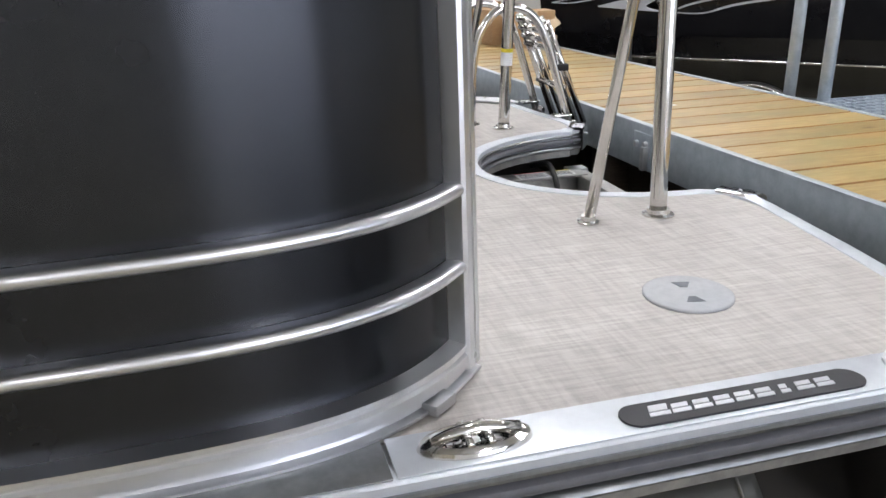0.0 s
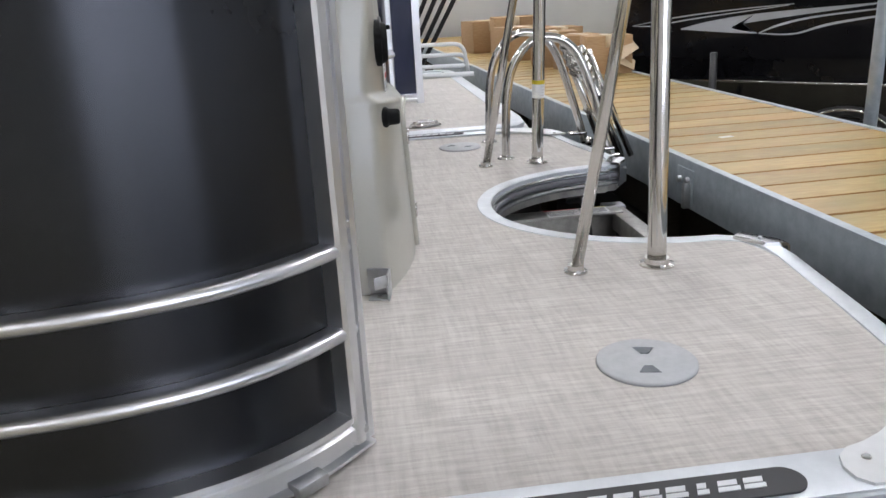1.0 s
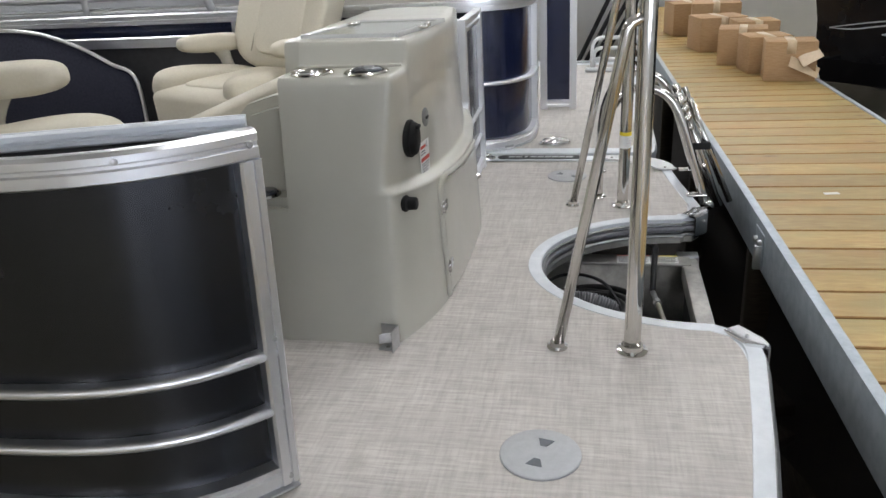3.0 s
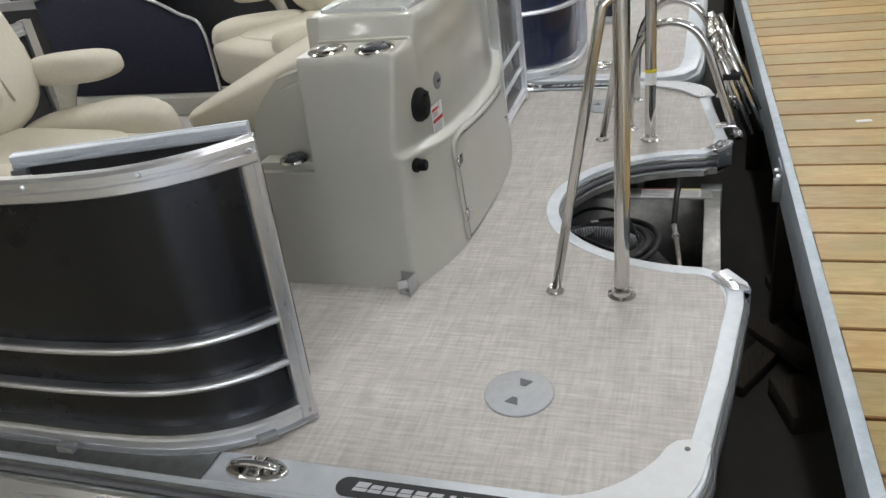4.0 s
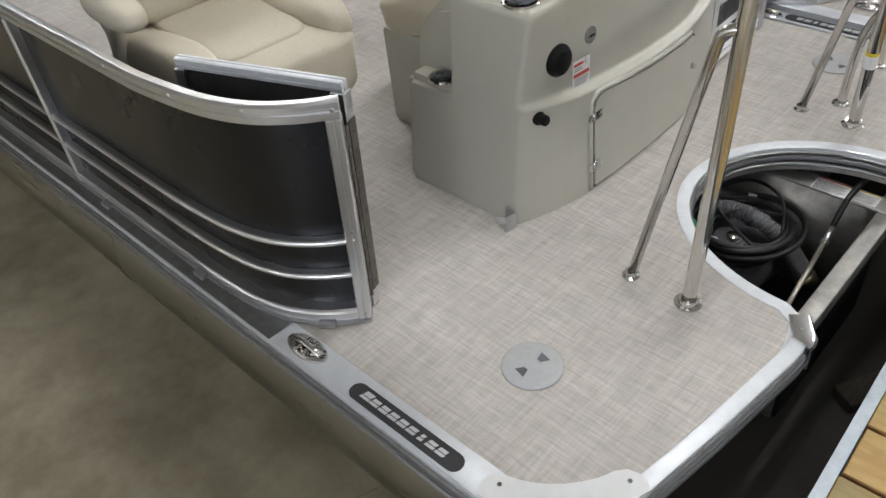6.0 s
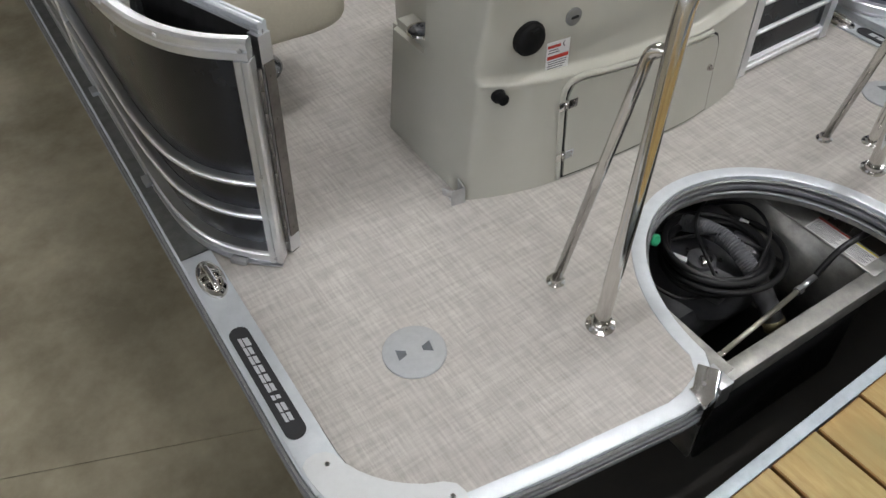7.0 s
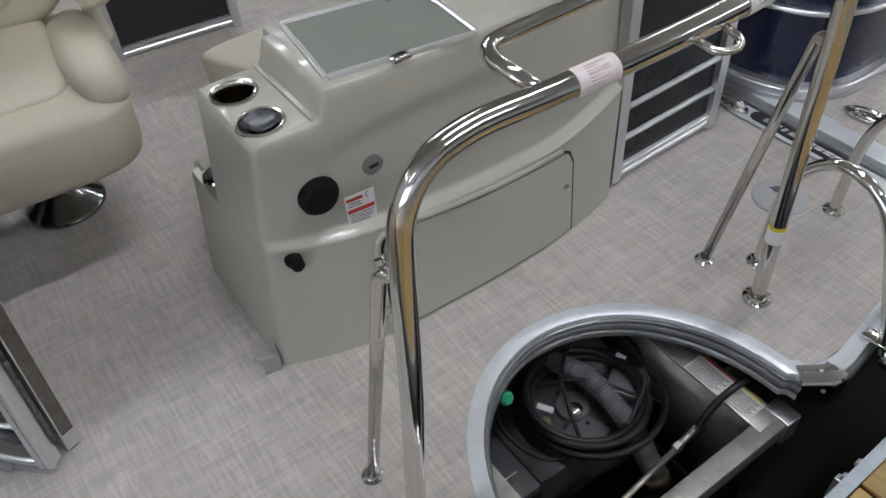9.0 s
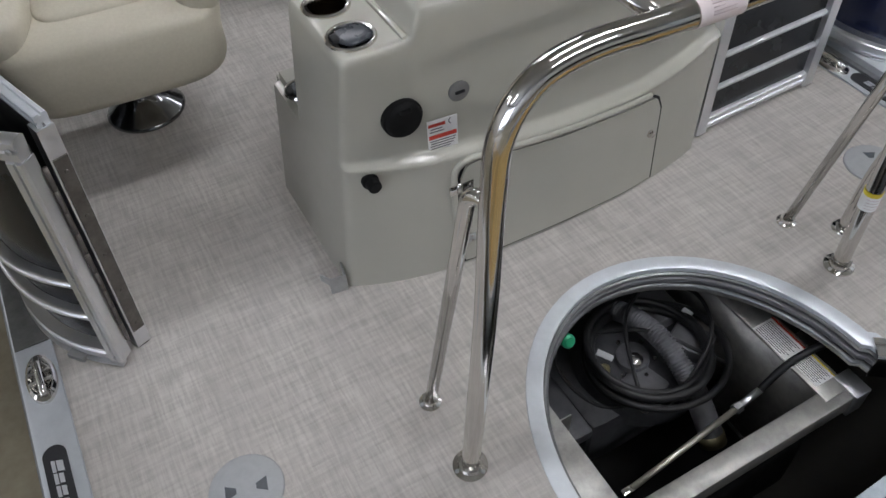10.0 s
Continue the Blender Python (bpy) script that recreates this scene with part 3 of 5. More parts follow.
# motor well
# floor plate is black to stand in for shade deep in the well
well = part("motor_well", bar(-0.32, 0.36, 0.66, 1.235, -0.56, -0.55), BLACK_PLASTIC, boat, "open aluminium motor well")
for nm, b in (("well_side", (-0.32, 0.385, 0.645, 0.655)), ("well_side", (-0.32, 0.385, 1.245, 1.255)), ("well_front", (-0.33, -0.32, 0.645, 1.255))):
    part(nm, bar(*b, -0.55, -0.135), WELL_ALU, well)
for y0, y1 in ((0.585, 0.676), (1.222, 1.30)):
    part("side_flange", bar(-0.15, 0.40, y0, y1, -0.134, -0.126, 0.002), WELL_ALU, well)
part("transom_bar", bar(0.372, 0.424, 0.615, 1.315, -0.19, -0.13, 0.006), WELL_ALU, well, "dull mill-finish aluminium transom bar")
part("transom_plate", bar(0.386, 0.398, 0.66, 1.24, -0.55, -0.19), BLACK_PLASTIC, well)
part("bar_end", bar(0.36, 0.43, 1.285, 1.335, -0.205, -0.124, 0.004), ALU, well)
part("bar_end", bar(0.36, 0.43, 0.60, 0.645, -0.205, -0.124, 0.004), ALU, well)


# ---- fences ----
def fence(name, panel, inner, label, group, ox=0.0, oy=0.0, length=3.4, rails=(0.166, 0.271), way=((-0.86, -0.302), (-0.70, -0.289), (-0.585, -0.256), (-0.50, -0.202), (-0.432, -0.131)), hinged=True):
    """Rounded stern quarter of a side fence: framed metal panels with a return panel inboard."""
    root = thing(name, label, "fence", group, at=pose(ox, oy, 0))

    def lean(v):
        w = max(0.0, min(1.0, (v.x + 0.95) / 0.5)) * (v.z - 0.03) / 0.62
        return Vector((v.x, v.y + 0.032 * w, v.z))

    way = [(-length, way[0][1] - 0.002, 0), (-1.6, way[0][1] - 0.002, 0), (-1.1, way[0][1] - 0.002, 0)] + [(x, y, 0) for x, y in way]
    line = [(v.x, v.y) for v in spline(way, 8)]
    z = [0.030, 0.066, 0.147, 0.257, 0.602]
    part("panel", sweep(bmesh.new(), line, [(-0.019, 0.05), (-0.014, 0.05), (-0.014, 0.62), (-0.019, 0.62)], lean=lean), panel, root, sharp=60)
    part("top_rail", sweep(bmesh.new(), line, [(-0.016, 0.603), (0.010, 0.603), (0.013, 0.606), (0.013, 0.622), (0.009, 0.625), (0.009, 0.630), (0.013, 0.633), (0.013, 0.644), (0.006, 0.650), (-0.012, 0.650), (-0.018, 0.645)], lean=lean), ALU_BRIGHT, root, "bright anodised top rail")
    part("bottom_rail", sweep(bmesh.new(), line, [(-0.016, 0.024), (0.014, 0.024), (0.014, 0.040), (0.010, 0.044), (0.010, 0.046), (0.013, 0.049), (0.013, 0.056), (-0.016, 0.058)], lean=lean), ALU_BRIGHT, root)
    part("base_flange", sweep(bmesh.new(), line, [(0.002, 0.0062), (0.018, 0.0062), (0.018, 0.010), (0.006, 0.012), (0.006, 0.024), (0.002, 0.024)], lean=lean), ALU_BRIGHT, root)
    for h in rails:
        prof = [(-0.0135, h - 0.0095), (0.002, h - 0.0105), (0.009, h - 0.009), (0.0135, h - 0.005), (0.015, h), (0.0135, h + 0.005), (0.009, h + 0.0085), (0.002, h + 0.0085), (-0.0135, h + 0.007)]
        part("mid_rail", sweep(bmesh.new(), line, prof, lean=lean), ALU_BRIGHT, root)
    # posts
    def post(a, b, nm, w0, w1):
        d = (Vector(b) - Vector(a)).normalized()
        nrm = Vector((d.y, -d.x))
        bm = bmesh.new()
        loop = []
        for u, w in ((w0, -0.018), (w1, -0.018), (w1, 0.012), (w1 - 0.004, 0.017), (w0 * 0.45 + w1 * 0.55 + 0.003, 0.017), (w0 * 0.45 + w1 * 0.55 + 0.002, 0.012), (w0 * 0.45 + w1 * 0.55 - 0.002, 0.012), (w0 * 0.45 + w1 * 0.55 - 0.003, 0.017), (w0 + 0.004, 0.017), (w0, 0.012)):
            loop.append((a[0] + d.x * u + nrm.x * w, a[1] + d.y * u + nrm.y * w))
        slab(bm, loop, 0.018, 0.6025)
        for v in bm.verts:
            v.co = lean(v.co)
        bmesh.ops.recalc_face_normals(bm, faces=bm.faces)
        return part(nm, bm, ALU_BRIGHT, root, smooth=False)
    p = post(line[-1], (2 * line[-1][0] - line[-2][0], 2 * line[-1][1] - line[-2][1]), "end_post", -0.034, 0.003)
    for h in (0.032, 0.628, 0.30):
        q = lean(Vector((line[-1][0] + 0.000, line[-1][1] - 0.020, h)))
        part("rivet", disc(bmesh.new(), 0.006, 0.004, Matrix.Translation(q) @ pose(0, 0, 0, 90, 0, 45), 12, 0.002), ALU, p)
    for x in (-1.70, -2.9):
        if x > -length:
            post((x, way[0][1]), (x + 1, way[0][1]), "post", -0.011, 0.011)
    for x, y in ((-0.581, -0.272), (-0.792, -0.314), (-1.07, -0.319), (-1.34, -0.319)):
        q = lean(Vector((x, y, 0.636)))
        part("bolt", lathe(bmesh.new(), [(0.0, -0.006), (0.0062, -0.006), (0.0055, 0.0), (0.003, 0.002), (0.0, 0.002)], 12, Matrix.Translation(q) @ pose(0, 0, 0, 90, 0, 35 if x > -0.6 else (15 if x > -0.8 else 0))), ALU_BRIGHT, root)
    for x, y in ((-0.502, -0.226), (-0.95, -0.327), (-1.5, -0.327)):
        part("foot", bar(-0.022, 0.022, -0.012, 0.012, 0.004, 0.02, 0.002, pose(x, y, 0, 0, 0, 40 if x > -0.6 else (18 if x > -0.7 else 0))), ALU, root)
    if not hinged:
        return root
    # return panel, hinged to the end post
    a, b = Vector((-0.464, -0.086)), Vector((-0.902, -0.236))
    d = (b - a).normalized()
    n2 = Vector((-d.y, d.x))
    ret = [tuple(b), tuple(a)]

    def tilt(v):
        return Vector((v.x, v.y + 0.032 * (v.z - 0.03) / 0.62, v.z))
    part("return_panel", sweep(bmesh.new(), ret, [(-0.004, 0.05), (0.0, 0.05), (0.0, 0.64), (-0.004, 0.64)], lean=tilt), inner, root, smooth=False)
    # whiter than the other rails: bright ceiling reflections put into its colour
    part("return_rail", sweep(bmesh.new(), ret, [(-0.015, 0.632), (0.008, 0.632), (0.0105, 0.635), (0.0105, 0.641), (0.0075, 0.6425), (0.0075, 0.6455), (0.0105, 0.647), (0.0105, 0.656), (0.007, 0.659), (0.001, 0.659), (-0.001, 0.654), (-0.004, 0.654), (-0.006, 0.659), (-0.012, 0.659), (-0.015, 0.656)], lean=tilt), ALU_PAINT, root)
    part("return_bottom_rail", sweep(bmesh.new(), ret, [(-0.016, 0.008), (0.012, 0.008), (0.012, 0.05), (-0.016, 0.05)], lean=tilt), ALU_BRIGHT, root, smooth=False)

    def upright(nm, q, spans, z0, z1, material, label=""):
        bm = slab(bmesh.new(), [tuple(q + d * u + n2 * k) for u, k in spans], z0, z1)
        for v in bm.verts:
            v.co = tilt(v.co)
        bmesh.ops.recalc_face_normals(bm, faces=bm.faces)
        return part(nm, bm, material, root, label, smooth=False)
    upright("return_post", a, ((-0.004, -0.018), (0.03, -0.018), (0.03, 0.016), (-0.004, 0.016)), 0.006, 0.6315, ALU_BRIGHT)
    upright("return_post", b, ((0.004, -0.017), (-0.026, -0.017), (-0.026, 0.015), (0.004, 0.015)), 0.006, 0.6315, ALU_BRIGHT)
    upright("post_foot", a, ((-0.002, -0.012), (0.020, -0.012), (0.020, 0.010), (-0.002, 0.010)), 0.001, 0.0055, BLACK_PLASTIC, "black plastic foot")
    leaf = upright("hinge_leaf", a, ((-0.0075, -0.016), (-0.0042, -0.016), (-0.0042, 0.012), (-0.0075, 0.012)), 0.062, 0.565, HINGE_METAL, "dull brown-grey hinge leaf")
    for k in range(5):
        q = tilt(Vector((*(a - d * 0.0075 - n2 * 0.002), 0.085 + 0.112 * k)))
        part("leaf_screw", disc(bmesh.new(), 0.0042, 0.002, Matrix.Translation(q) @ pose(0, 0, 0, 0, 90, 20), 10, 0.001), HINGE_METAL, leaf)
    e = Vector(line[-1]) + (a - Vector(line[-1])) * 0.42
    for k in range(9):
        z = 0.064 + k * 0.056
        part("hinge_knuckle", tube(bmesh.new(), [tilt(Vector((e.x + 0.002, e.y, z))), tilt(Vector((e.x + 0.002, e.y, z + 0.0535)))], 0.0055, 8), HINGE_METAL, root, "dull metal hinge")
    return root


fence("fence", CHARCOAL, CHARCOAL_IN, "charcoal boat fence with bright aluminium rails and rounded stern corner", "boat fences")


def flat_panel(name, line, z0, z1, rails, panel, label, category, group="", posts=True):
    """A framed fence panel along a straight or curved line of (x, y)."""
    root = thing(name, label, category, group)
    part("panel", sweep(bmesh.new(), line, [(-0.004, z0 + 0.02), (0.0, z0 + 0.02), (0.0, z1 - 0.02), (-0.004, z1 - 0.02)]), panel, root, sharp=60)
    for nm, a, b in (("top_rail", z1 - 0.045, z1), ("bottom_rail", z0, z0 + 0.04)):
        part(nm, sweep(bmesh.new(), line, [(-0.016, a), (0.012, a), (0.014, a + 0.014), (0.010, a + 0.018), (0.010, a + 0.024), (0.014, a + 0.028), (0.014, b - 0.004), (0.008, b), (-0.012, b), (-0.016, b - 0.004)]), ALU_BRIGHT, root)
    for h in rails:
        part("mid_rail", sweep(bmesh.new(), line, [(0.0, h - 0.009), (0.007, h - 0.008), (0.012, h - 0.003), (0.012, h + 0.003), (0.007, h + 0.008), (0.0, h + 0.009)]), ALU, root)
    if posts:
        for i, j in ((0, 1), (-1, -2)):
            q, d = Vector(line[i]), (Vector(line[j]) - Vector(line[i])).normalized()
            n2 = Vector((d.y, -d.x))
            bm = slab(bmesh.new(), [tuple(q + d * u + n2 * k) for u, k in ((-0.003, -0.018), (0.033, -0.018), (0.033, 0.017), (-0.003, 0.017))], z0 - 0.01, z1 + 0.003)
            bmesh.ops.recalc_face_normals(bm, faces=bm.faces)
            part("post", bm, ALU_BRIGHT, root, smooth=False)
    return root


flat_panel("stern_fence", [(-0.368, 1.46), (-0.378, 1.905)][::1], 0.02, 0.64, (0.15, 0.255), CHARCOAL, "short charcoal stern fence beside the beige console", "fence", "boat fences")
flat_panel("side_fence", [(-0.72, 1.99), (-1.1, 2.01), (-4.6, 2.01)], 0.02, 0.565, (0.15, 0.255), CHARCOAL_IN, "charcoal side fence with aluminium rails along the deck", "fence", "boat fences")

flat_panel("bow_fence", [(-2.055, 0.55), (-2.005, 1.04)], 0.01, 0.66, (), CHARCOAL_IN, "charcoal framed panel standing on the deck beyond the chair", "fence", "boat fences")

# ---- deck fittings ----
def deck_plate(x, y, label):
    root = thing("deck_plate", label, "deck hatch", "round deck plates", at=pose(x, y, 0))
    lid = part("lid", lathe(bmesh.new(), [(0.0, 0.0), (0.076, 0.0), (0.076, 0.004), (0.0735, 0.006), (0.0, 0.006)], 56), GREY_PLASTIC, root)
    for s in (1, -1):
        grip = slab(bmesh.new(), [(-0.006, 0.020 * s), (0.006, 0.020 * s), (0.016, 0.042 * s), (-0.016, 0.042 * s)][::s], 0.0062, 0.0068)
        part("finger_hole", grip, DARK_GREY, lid, "dark finger hole", smooth=False)
    return root


plate = deck_plate(0, 0, "round grey plastic deck plate with two finger holes")
plate.matrix_basis = pose(0, 0, 0, 0, 0, -13)
copy_thing(plate, pose(-0.024, 1.79, 0, 0, 0, 60))


def cleat(x, y, turn=0):
    root = thing("cleat", "polished pop-up cleat in an oval base, set in the side plate", "cleat", "pop-up cleats", at=pose(x, y, 0.006, 0, 0, turn))
    bm = lathe(bmesh.new(), [(0.0, 0.0), (1.0, 0.0), (0.96, 0.6), (0.8, 1.0), (0.6, 0.7), (0.5, 0.35), (0.0, 0.3)], 36)
    bmesh.ops.transform(bm, matrix=Matrix.Diagonal((0.072, 0.034, 0.011, 1)), verts=bm.verts)
    part("base", bm, CHROME, root)
    bm = tube(bmesh.new(), rounded([(-0.055, 0, 0.010), (-0.014, 0, 0.018), (0.014, 0, 0.018), (0.055, 0, 0.010)], 0.02), 0.0085, 10)
    part("horn", bm, CHROME, root)
    for sx in (-0.012, 0.014):
        part("leg", bar(sx - 0.005, sx + 0.005, -0.026, 0.026, 0.003, 0.015, 0.002), CHROME, root)
    part("pin", disc(bmesh.new(), 0.006, 0.006, pose(0.0, 0, 0.014), 12, 0.002), BLACK_PLASTIC, root)
    return root


cl = cleat(-0.481, -0.314)
copy_thing(cl, pose(-0.41, far(-0.314), 0.006))

# name plaque with its raised silver strokes
plaque = thing("name_plaque", "black round-ended name plaque with silver strokes on the side plate", "plaque", at=pose(-0.117, -0.325, 0.0065))
outl = [(0.155 + 0.024 * math.cos(a), 0.024 * math.sin(a)) for a in (-math.pi / 2 + math.pi * k / 12 for k in range(13))] + [(-0.155 + 0.024 * math.cos(a), 0.024 * math.sin(a)) for a in (math.pi / 2 + math.pi * k / 12 for k in range(13))]
part("backing", slab(bmesh.new(), outl, 0.0, 0.003), PLAQUE, plaque, smooth=False)
for k in range(9):
    x = -0.125 + k * 0.0305
    tall = 0.0155 if k == 0 else 0.0115
    half = 0.0145 if k == 0 else (0.0070 if k == 6 else 0.0130)
    bm = box(bmesh.new(), x - half, x + half, -0.0095, -0.0020, 0.0031, 0.0042)
    box(bm, x - half, x + half - 0.003, 0.0005, tall - 0.002, 0.0031, 0.0042)
    for v in bm.verts:
        v.co.x += 0.35 * v.co.y
    part("block_stroke", bm, PLAQUE_SILVER, plaque, smooth=False)


copy_thing(plaque, pose(-0.15, far(-0.325), 0.0065, 0, 0, 180))

# ---- ski tow frame ----
tow = thing("tow_bar", "polished steel ski tow frame with braces, bolted to the deck", "tow bar")
TOP = 0.937
near_half = [(0.180, 0.413, 0.0), (0.186, 0.444, 0.45), (0.188, 0.458, 0.75), (0.189, 0.470, 0.850), (0.191, 0.512, 0.912), (0.195, 0.58, 0.935), (0.203, 0.68, TOP), (0.210, 0.80, TOP), (0.212, MID, TOP)]
arch = spline(near_half + [(x, 2 * MID - y, z) for x, y, z in near_half[-2::-1]], 7)
part("arch", tube(bmesh.new(), arch, 0.019, 20), CHROME, tow)


def flange(parent, x, y, r):
    f = part("flange", lathe(bmesh.new(), [(0.0, 0.0), (r, 0.0), (r, 0.003), (r * 0.72, 0.006), (r * 0.68, 0.016), (0.0, 0.016)], 24, pose(x, y, 0.0005)), CHROME, parent)
    for k in range(3):
        a = 0.5 + k * 2.1
        part("bolt", disc(bmesh.new(), 0.0045, 0.004, pose(x + r * 0.84 * math.cos(a), y + r * 0.84 * math.sin(a), 0.004), 10, 0.0015), ALU, f)


for y, top_y in ((0.413, 0.456), (1.44, 2 * MID - 0.456)):
    flange(tow, 0.180, y, 0.036)
    flange(tow, 0.010, y, 0.024)
    part("brace", tube(bmesh.new(), rounded([(0.010, y, 0.0), (0.150, (y + top_y) / 2 + (0.008 if y < MID else -0.008), 0.728), (0.187, top_y, 0.738)], 0.035), 0.0125, 14), CHROME, tow)
part("grab_loop", tube(bmesh.new(), rounded([(0.203, 0.690, TOP), (0.082, 0.668, TOP + 0.022), (0.082, 2 * MID - 0.668, TOP + 0.022), (0.203, 2 * MID - 0.690, TOP)], 0.05), 0.0125, 14), CHROME, tow)
part("tow_eye", tube(bmesh.new(), rounded([(0.224, 0.945, TOP - 0.008), (0.262, 0.948, TOP - 0.014), (0.274, 0.975, TOP - 0.014), (0.262, 1.000, TOP - 0.014), (0.224, 1.003, TOP - 0.008)], 0.02), 0.006, 10), CHROME, tow)
for y0, y1, paper in ((0.724, 0.804, LABEL_PINK), (1.055, 1.185, LABEL_WHITE)):
    way = [v for v in arch if y0 - 0.004 < v.y < y1 + 0.004 and v.z > 0.8]
    lab = part("warning_label", tube(bmesh.new(), way, 0.0202, 24, caps=False), paper, tow, "pale printed warning label")
    for i in range(7):
        a = math.radians(8 + 13 * i)
        r = 0.0207
        part("print_line", tube(bmesh.new(), [(v.x + r * math.cos(a), v.y, v.z + r * math.sin(a)) for v in way[1:-1 - (i % 3 == 2)]], 0.0007, 5), LABEL_FAINT if paper is LABEL_PINK else LABEL_INK, lab)


# ---- console ----
console = thing("console", "beige moulded fibreglass console with storage hatch and cup holders", "console")


def between(v, pairs):
    """Smooth value at v from a short table."""
    if v <= pairs[0][0]:
        return pairs[0][1]
    for (a, p), (c, q) in zip(pairs, pairs[1:]):
        if v <= c:
            t = (v - a) / (c - a)
            return p + (q - p) * t
    return pairs[-1][1]


BOW = [(0.30, -0.412), (0.38, -0.378), (0.45, -0.345), (0.52, -0.320), (0.60, -0.300), (0.75, -0.284), (0.95, -0.278), (1.15, -0.281), (1.30, -0.300), (1.40, -0.322), (1.50, -0.356)]


def face_x(y, z):
    """The console's bowed aft face: it leans in, with a ledge along a falling line."""
    base = sum(between(y + d, BOW) for d in (-0.02, -0.01, 0, 0.01, 0.02)) / 5
    step_in = 1 / (1 + math.exp(-(z - ridge_z(y)) / 0.0032))
    flat = min(1.0, max(0.0, (0.60 - y) / 0.15)) * (0.012 + 0.031 * min(1.0, max(0.0, (z - 0.41) / 0.22)))
    bead = 0.005 * math.exp(-((z - ridge_z(y) + 0.010) / 0.007) ** 2) * min(1.0, max(0.0, (y - 0.41) / 0.03))
    return base - 0.045 * z - (0.026 - flat) * step_in + bead


def ridge_z(y):
    return between(y, [(0.40, 0.378), (0.55, 0.360), (0.72, 0.343), (0.95, 0.328), (1.20, 0.322), (1.50, 0.355)])


def port_y(z):
    return 0.392 + 0.068 * (z / 0.63)


def crown(y):
    """Height of the console's top: low at the cup holders, higher beyond."""
    t = min(1, max(0, (y - 0.603) / 0.028))
    return 0.63 + 0.058 * t * t * (3 - 2 * t)


CUPS = ((-0.556, 0.518), (-0.425, 0.514))


def console_shell():
    bm = bmesh.new()
    zs = [0.0, 0.03] + [0.06 + 0.02 * k for k in range(9)] + [0.24 + 0.004 * k for k in range(51)] + [0.46, 0.52, 0.58, 0.61, 0.622, 0.628, 0.63]
    ys = [0, 0.003, 0.008, 0.014, 0.025, 0.035, 0.05, 0.07, 0.10, 0.12, 0.135] + [0.146 + 0.004 * k for k in range(8)] + [0.19 + 0.04 * k for k in range(22)]
    rows = []
    for z in zs:
        shrink = 0.0 if z < 0.61 else 0.008 * ((z - 0.61) / 0.02) ** 3
        py = port_y(z)
        row = []
        # port side from fore to aft, round the corner, then along the aft face
        for x in (-0.62, -0.56, -0.50, -0.45):
            row.append((x, py + shrink, z))
        for u in ys:
            y = py + 0.001 + u
            r = 0.012
            corner = r - math.sqrt(max(0, r * r - max(0, r - u) ** 2))
            top = crown(y)
            row.append((face_x(y, z) - corner - shrink, y + shrink * (u < 0.02), z if z < 0.5 else 0.5 + (z - 0.5) / 0.13 * (top - 0.5)))
        rows.append([bm.verts.new(p) for p in row])
    for p, q in zip(rows, rows[1:]):
        for a in range(len(p) - 1):
            bm.faces.new((p[a], p[a + 1], q[a + 1], q[a]))
    top = rows[-1]
    PLATE = (-0.622, -0.374, top[7].co.y, 0.604)
    for a in range(4, len(top) - 1):
        low = top[a].co.y < 0.602 and a >= 7
        x = PLATE[1] if low else -0.622
        p, q = top[a], top[a + 1]
        bm.faces.new((p, q, bm.verts.new((x, q.co.y, q.co.z)), bm.verts.new((x, p.co.y, p.co.z))))
    bm.faces.new([top[0], top[1], top[2], top[3], top[4], bm.verts.new((-0.622, top[4].co.y, 0.63))])
    # top plate with its two round openings
    split = -0.493
    for x0, x1, cx, cy in ((PLATE[0], split, CUPS[0][0], CUPS[0][1]), (split, PLATE[1], CUPS[1][0], CUPS[1][1])):
        inner, outer = [], []
        for k in range(40):
            a = 2 * math.pi * k / 40
            c, s = math.cos(a), math.sin(a)
            reach = min((x1 - cx) / c if c > 1e-6 else 9, (x0 - cx) / c if c < -1e-6 else 9, (PLATE[3] - cy) / s if s > 1e-6 else 9, (PLATE[2] - cy) / s if s < -1e-6 else 9)
            inner.append(bm.verts.new((cx + 0.044 * c, cy + 0.044 * s, 0.63)))
            outer.append(bm.verts.new((cx + reach * c, cy + reach * s, 0.63)))
        for k in range(40):
            m = (k + 1) % 40
            p, q = outer[k].co, outer[m].co
            face = [inner[k], outer[k]]
            if abs(p.x - q.x) > 1e-5 and abs(p.y - q.y) > 1e-5:
                face.append(bm.verts.new((p.x if abs(p.x - x0) < 1e-5 or abs(p.x - x1) < 1e-5 else q.x, p.y if abs(p.y - PLATE[2]) < 1e-5 or abs(p.y - PLATE[3]) < 1e-5 else q.y, 0.63)))
            bm.faces.new(face + [outer[m], inner[m]])
    bmesh.ops.remove_doubles(bm, verts=bm.verts, dist=1e-5)
    bmesh.ops.recalc_face_normals(bm, faces=bm.faces)
    return bm


part("shell", console_shell(), GELCOAT, console, sharp=55)
# raised box with the lid
box_bm = bar(-0.676, -0.372, 0.6065, 1.44, 0.40, 0.6905, 0.017)
for v in box_bm.verts:
    if v.co.z > 0.58 and v.co.y < 0.8:
        v.co.y += (0.016 + 0.08 * (-0.37 - v.co.x)) * min(1, (v.co.z - 0.58) / 0.095)
upper = part("upper_box", box_bm, GELCOAT, console)
